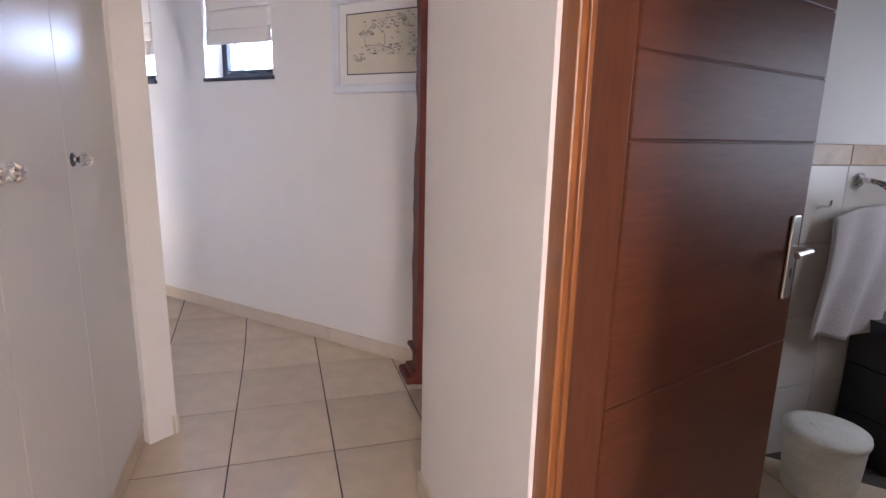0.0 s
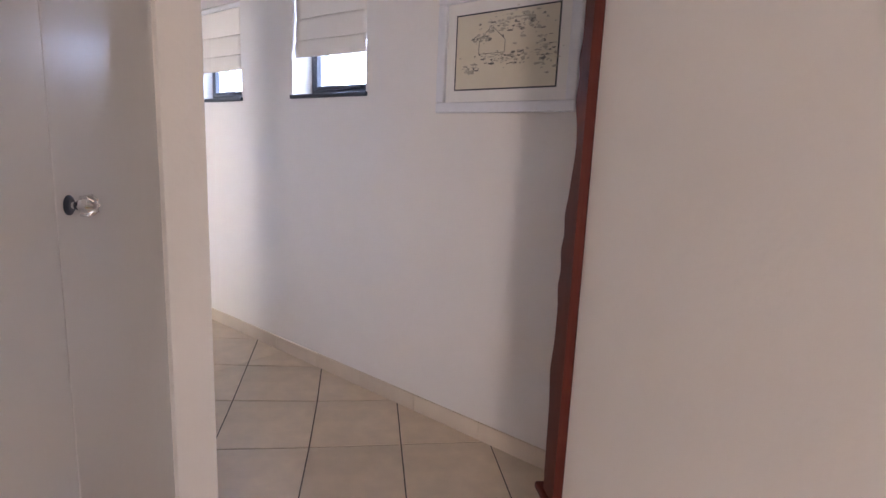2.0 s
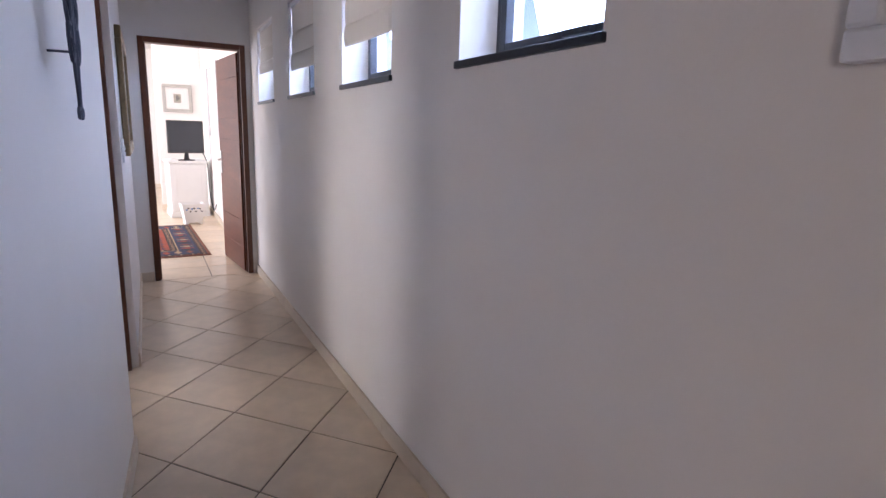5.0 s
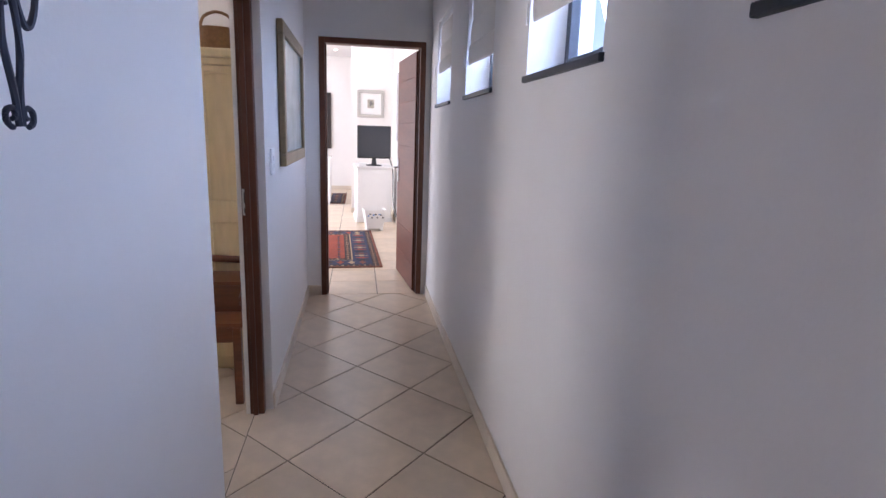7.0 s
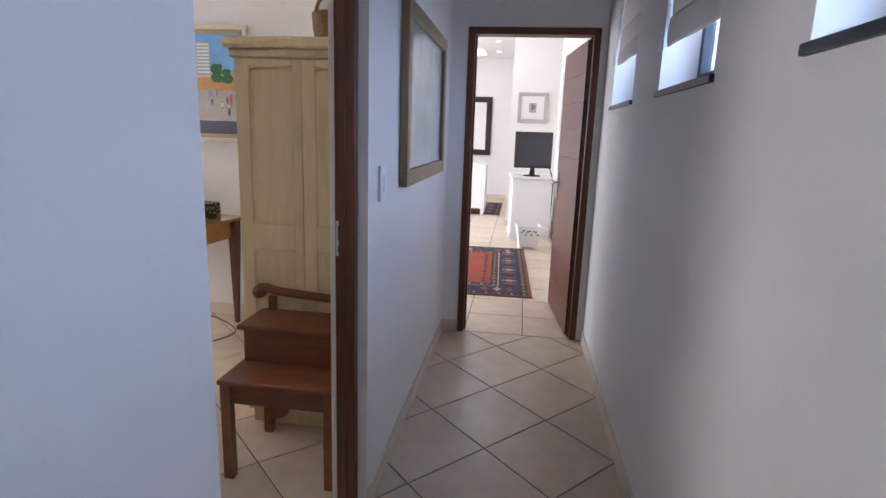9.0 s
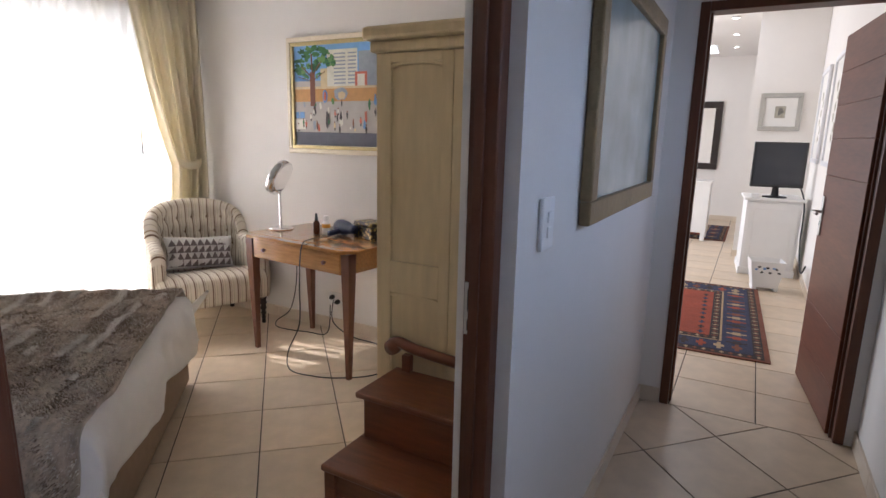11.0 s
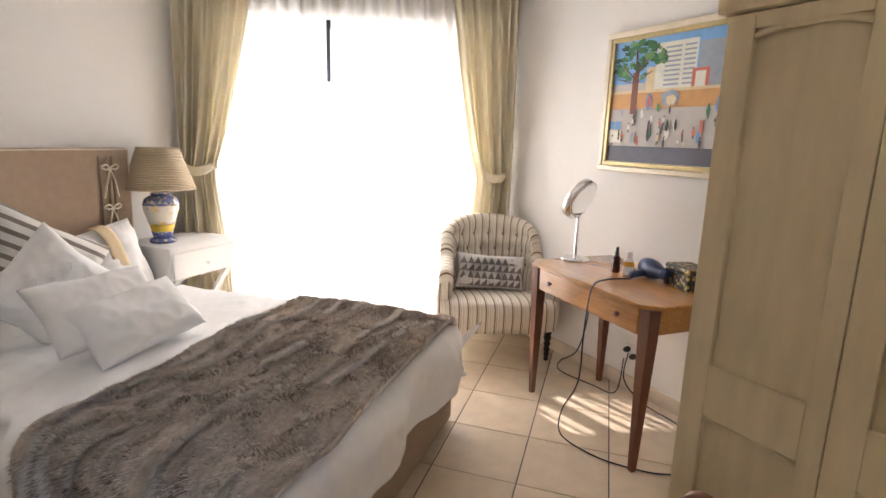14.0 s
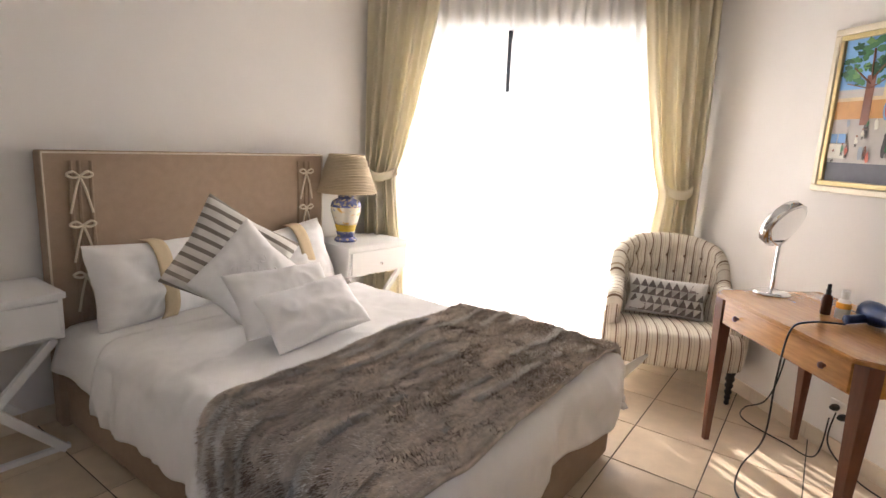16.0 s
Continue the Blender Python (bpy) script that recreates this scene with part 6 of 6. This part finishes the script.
part("top", box(-0.03, 0.55, -0.03, 0.64, 0.831, 0.862, 0.008), WHITE, cb)
part("plinth", box(-0.015, 0.535, -0.012, 0.63, 0.0, 0.079, 0.006), WHITE, cb)
dr = part("door", box(0.02, 0.50, -0.014, -0.001, 0.10, 0.81, 0.003), WHITE, cb)
part("panel", box(0.08, 0.44, -0.0175, -0.0145, 0.17, 0.74, 0.003), WHITE, dr)
tv = thing("television", "black flat television on a stand", "television", pose(-0.345, 11.08, 0.8625, 0, 0, 6))
part("stand", lathe([(0.12, 0), (0.12, 0.012), (0.04, 0.02), (0.03, 0.11)], 24), BLACK, tv, smooth=True)
part("case", box(-0.255, 0.255, -0.025, 0.05, 0.11, 0.60, 0.008), BLACK, tv)
part("screen", box(-0.235, 0.235, -0.0275, -0.0255, 0.14, 0.58), SCREEN, tv)
bxm = thing("set_top_box", "small white set-top box beside the television", "set-top box", pose(-0.57, 10.99, 0.8625))
part("body", box(0, 0.10, 0, 0.14, 0, 0.035, 0.004), SWITCH, bxm)
fp = framed("framed_print", "small print in a wide silver-grey frame", pose(-0.60, 11.945, 1.60), 0.44, 0.44, 0.03, 0.05, mat("grey_frame", (0.42, 0.40, 0.36), 0.5, scale=40, vary=0.1), MOUNT, MOUNT, 0.01)
part("print", box(0.165, 0.275, -0.0185, -0.0155, 0.15, 0.29), PENCIL2, fp, "small grey printed motif")
part("print_mark", blob(0.22, 0.225, 0.03, 0.04, -0.0192, 5, 16, 0.6), PENCIL, fp)
for y0, nm in ((11.6, "tall white-framed picture on the side wall"), (10.35, "white-framed botanical picture on the side wall")):
    q = framed("framed_print", nm, pose(-0.003, y0, 1.25, 0, 0, -90), 0.75, 0.98, 0.03, 0.045, SILVERWHITE, MOUNT, MOUNT, 0.02)
    for k in range(6):
        part("print_mark", blob(0.37 + 0.08 * math.sin(k * 2), 0.25 + 0.09 * k, 0.05, 0.04, -0.016, k + 11, 14, 0.7), PENCIL2, q)
wb = thing("waste_paper_bin", "white painted waste bin with a black floral border", "bin", pose(-0.36, 10.28, 0, 0, 0, 8))
bm = bmesh.new()
lo = [bm.verts.new((x, y, 0.03)) for x, y in ((-0.11, -0.09), (0.11, -0.09), (0.11, 0.09), (-0.11, 0.09))]
hi = [bm.verts.new((x, y, 0.30)) for x, y in ((-0.155, -0.13), (0.155, -0.13), (0.155, 0.13), (-0.155, 0.13))]
hi2 = [bm.verts.new((x, y, 0.30)) for x, y in ((-0.145, -0.12), (0.145, -0.12), (0.145, 0.12), (-0.145, 0.12))]
lo2 = [bm.verts.new((x, y, 0.045)) for x, y in ((-0.10, -0.08), (0.10, -0.08), (0.10, 0.08), (-0.10, 0.08))]
bm.faces.new(list(reversed(lo)))
bm.faces.new(lo2)
for q, w in ((lo, hi), (hi, hi2), (hi2, lo2)):
    for k in range(4):
        bm.faces.new((q[k], q[(k + 1) % 4], w[(k + 1) % 4], w[k]))
part("body", bm, WHITE, wb)
for x in (-0.095, 0.095):
    part("foot", box(x - 0.02, x + 0.02, -0.09, 0.09, 0.0, 0.03, 0.003), WHITE, wb)
for k in range(9):
    z = 0.22 + 0.03 * math.sin(k * 2.2)
    part("painted_leaf", blob(-0.10 + 0.025 * k, z, 0.015, 0.010, -0.13 + (0.30 - z) * 0.148 - 0.004, k + 3, 10, 0.6), BLACK if k % 3 else BLUEP, wb)
wc = thing("white_chest", "low white painted chest by the far wall", "chest", pose(-2.1, 12.95, 0))
part("body", box(0, 1.0, 0, 0.45, 0.12, 0.86, 0.004), WHITE, wc)
part("top", box(-0.02, 1.02, -0.02, 0.46, 0.861, 0.89, 0.005), WHITE, wc)
for x in (0.04, 0.96):
    for y in (0.04, 0.41):
        part("leg", box(x - 0.03, x + 0.03, y - 0.03, y + 0.03, 0, 0.119, 0.003), WHITE, wc)
bmr = framed("dark_wall_mirror", "tall dark wooden framed mirror on the far wall", pose(-2.05, 15.745, 0.95), 0.85, 1.25, 0.05, 0.12, DARKLEG, MIRROR)
for x, y in ((-0.40, 11.0), (-1.21, 11.2), (-0.99, 12.2), (-1.02, 13.4), (-1.05, 14.6)):
    dl = thing("downlight", "small round recessed ceiling downlight, lit", "downlight", pose(x, y, 2.985))
    part("ring", lathe([(0.05, 0.0), (0.052, 0.005), (0.04, 0.012)], 20), WHITE, dl)
    part("bulb", lathe([(0.036, -0.001), (0.034, 0.004)], 16), emission("bulb_glow", (1.0, 0.93, 0.80), 12.0), dl)
for x, y, w, d in ((-1.12, 11.45, 0.5, 0.9), (-1.57, 14.75, 0.45, 0.8)):
    sk = thing("skylight", "small bright square skylight in the ceiling", "skylight", pose(x, y, 2.985))
    part("frame", box(-w / 2 - 0.04, w / 2 + 0.04, -d / 2 - 0.04, d / 2 + 0.04, 0.004, 0.014, 0.003), WHITE, sk)
    part("pane", box(-w / 2, w / 2, -d / 2, d / 2, -0.002, 0.003), emission("skylight_glow", (0.92, 0.97, 1.0), 3.0), sk)
cbk = thing("power_cable", "black cables behind the television cabinet", "cable", pose(0, 0, 0))
part("cable", tube(smooth_path([(-0.12, 11.1, 1.0), (-0.06, 11.0, 0.8), (-0.06, 10.85, 0.4), (-0.04, 10.6, 0.15), (-0.02, 10.4, 0.25)], 8), 0.008, 6), BLACK, cbk)

# ---- floor tiles ----
def corridor_corner(i, j):
    """Diagonal tiles of corridor and passage; the rows drift a little on the way round the bend."""
    u, v = (i - j) / 2, (i + j) / 2
    e = min(1.0, max(0.0, v / 3))
    e = e * e * (3 - 2 * e)
    y = (2.240 + 0.605 * v) * (1 - e) + (4.922 + 0.636 * (v - 4)) * e
    return (-0.592 + (0.608 - 0.023 * e) * u, y + 0.058 * u * (1 - e))


def straight_grid(ox, oy, ax, ay, bx, by):
    return lambda i, j: (ox + i * ax + j * bx, oy + i * ay + j * by)


lay_tiles(floor, [(-1.092, 3.3), (0.05, 3.3), (0.05, 7.075), (-1.092, 7.075)], corridor_corner, (-16, 18), TILE)
lay_tiles(floor, [(0.05, -1.4), (0.05, 3.298), (-1.092, 3.298), (-4.2, -1.2), (-2.6, -3.0)], corridor_corner, (-18, 18), TILE)
lay_tiles(floor, [(-1.096, 2.6), (-1.096, 7.1), (-4.75, 7.1), (-5.9, 5.0), (-3.3, 2.4)], straight_grid(-3.262, 5.878, 0.281, 0.264, -0.288, 0.286), (-16, 18), TILE)
lay_tiles(floor, [(0.05, 7.079), (0.05, 15.8), (-4.6, 15.8), (-4.6, 7.079)], straight_grid(-0.42, 7.08, 0.425, 0.0, 0.0, 0.425), (-12, 22), TILE)
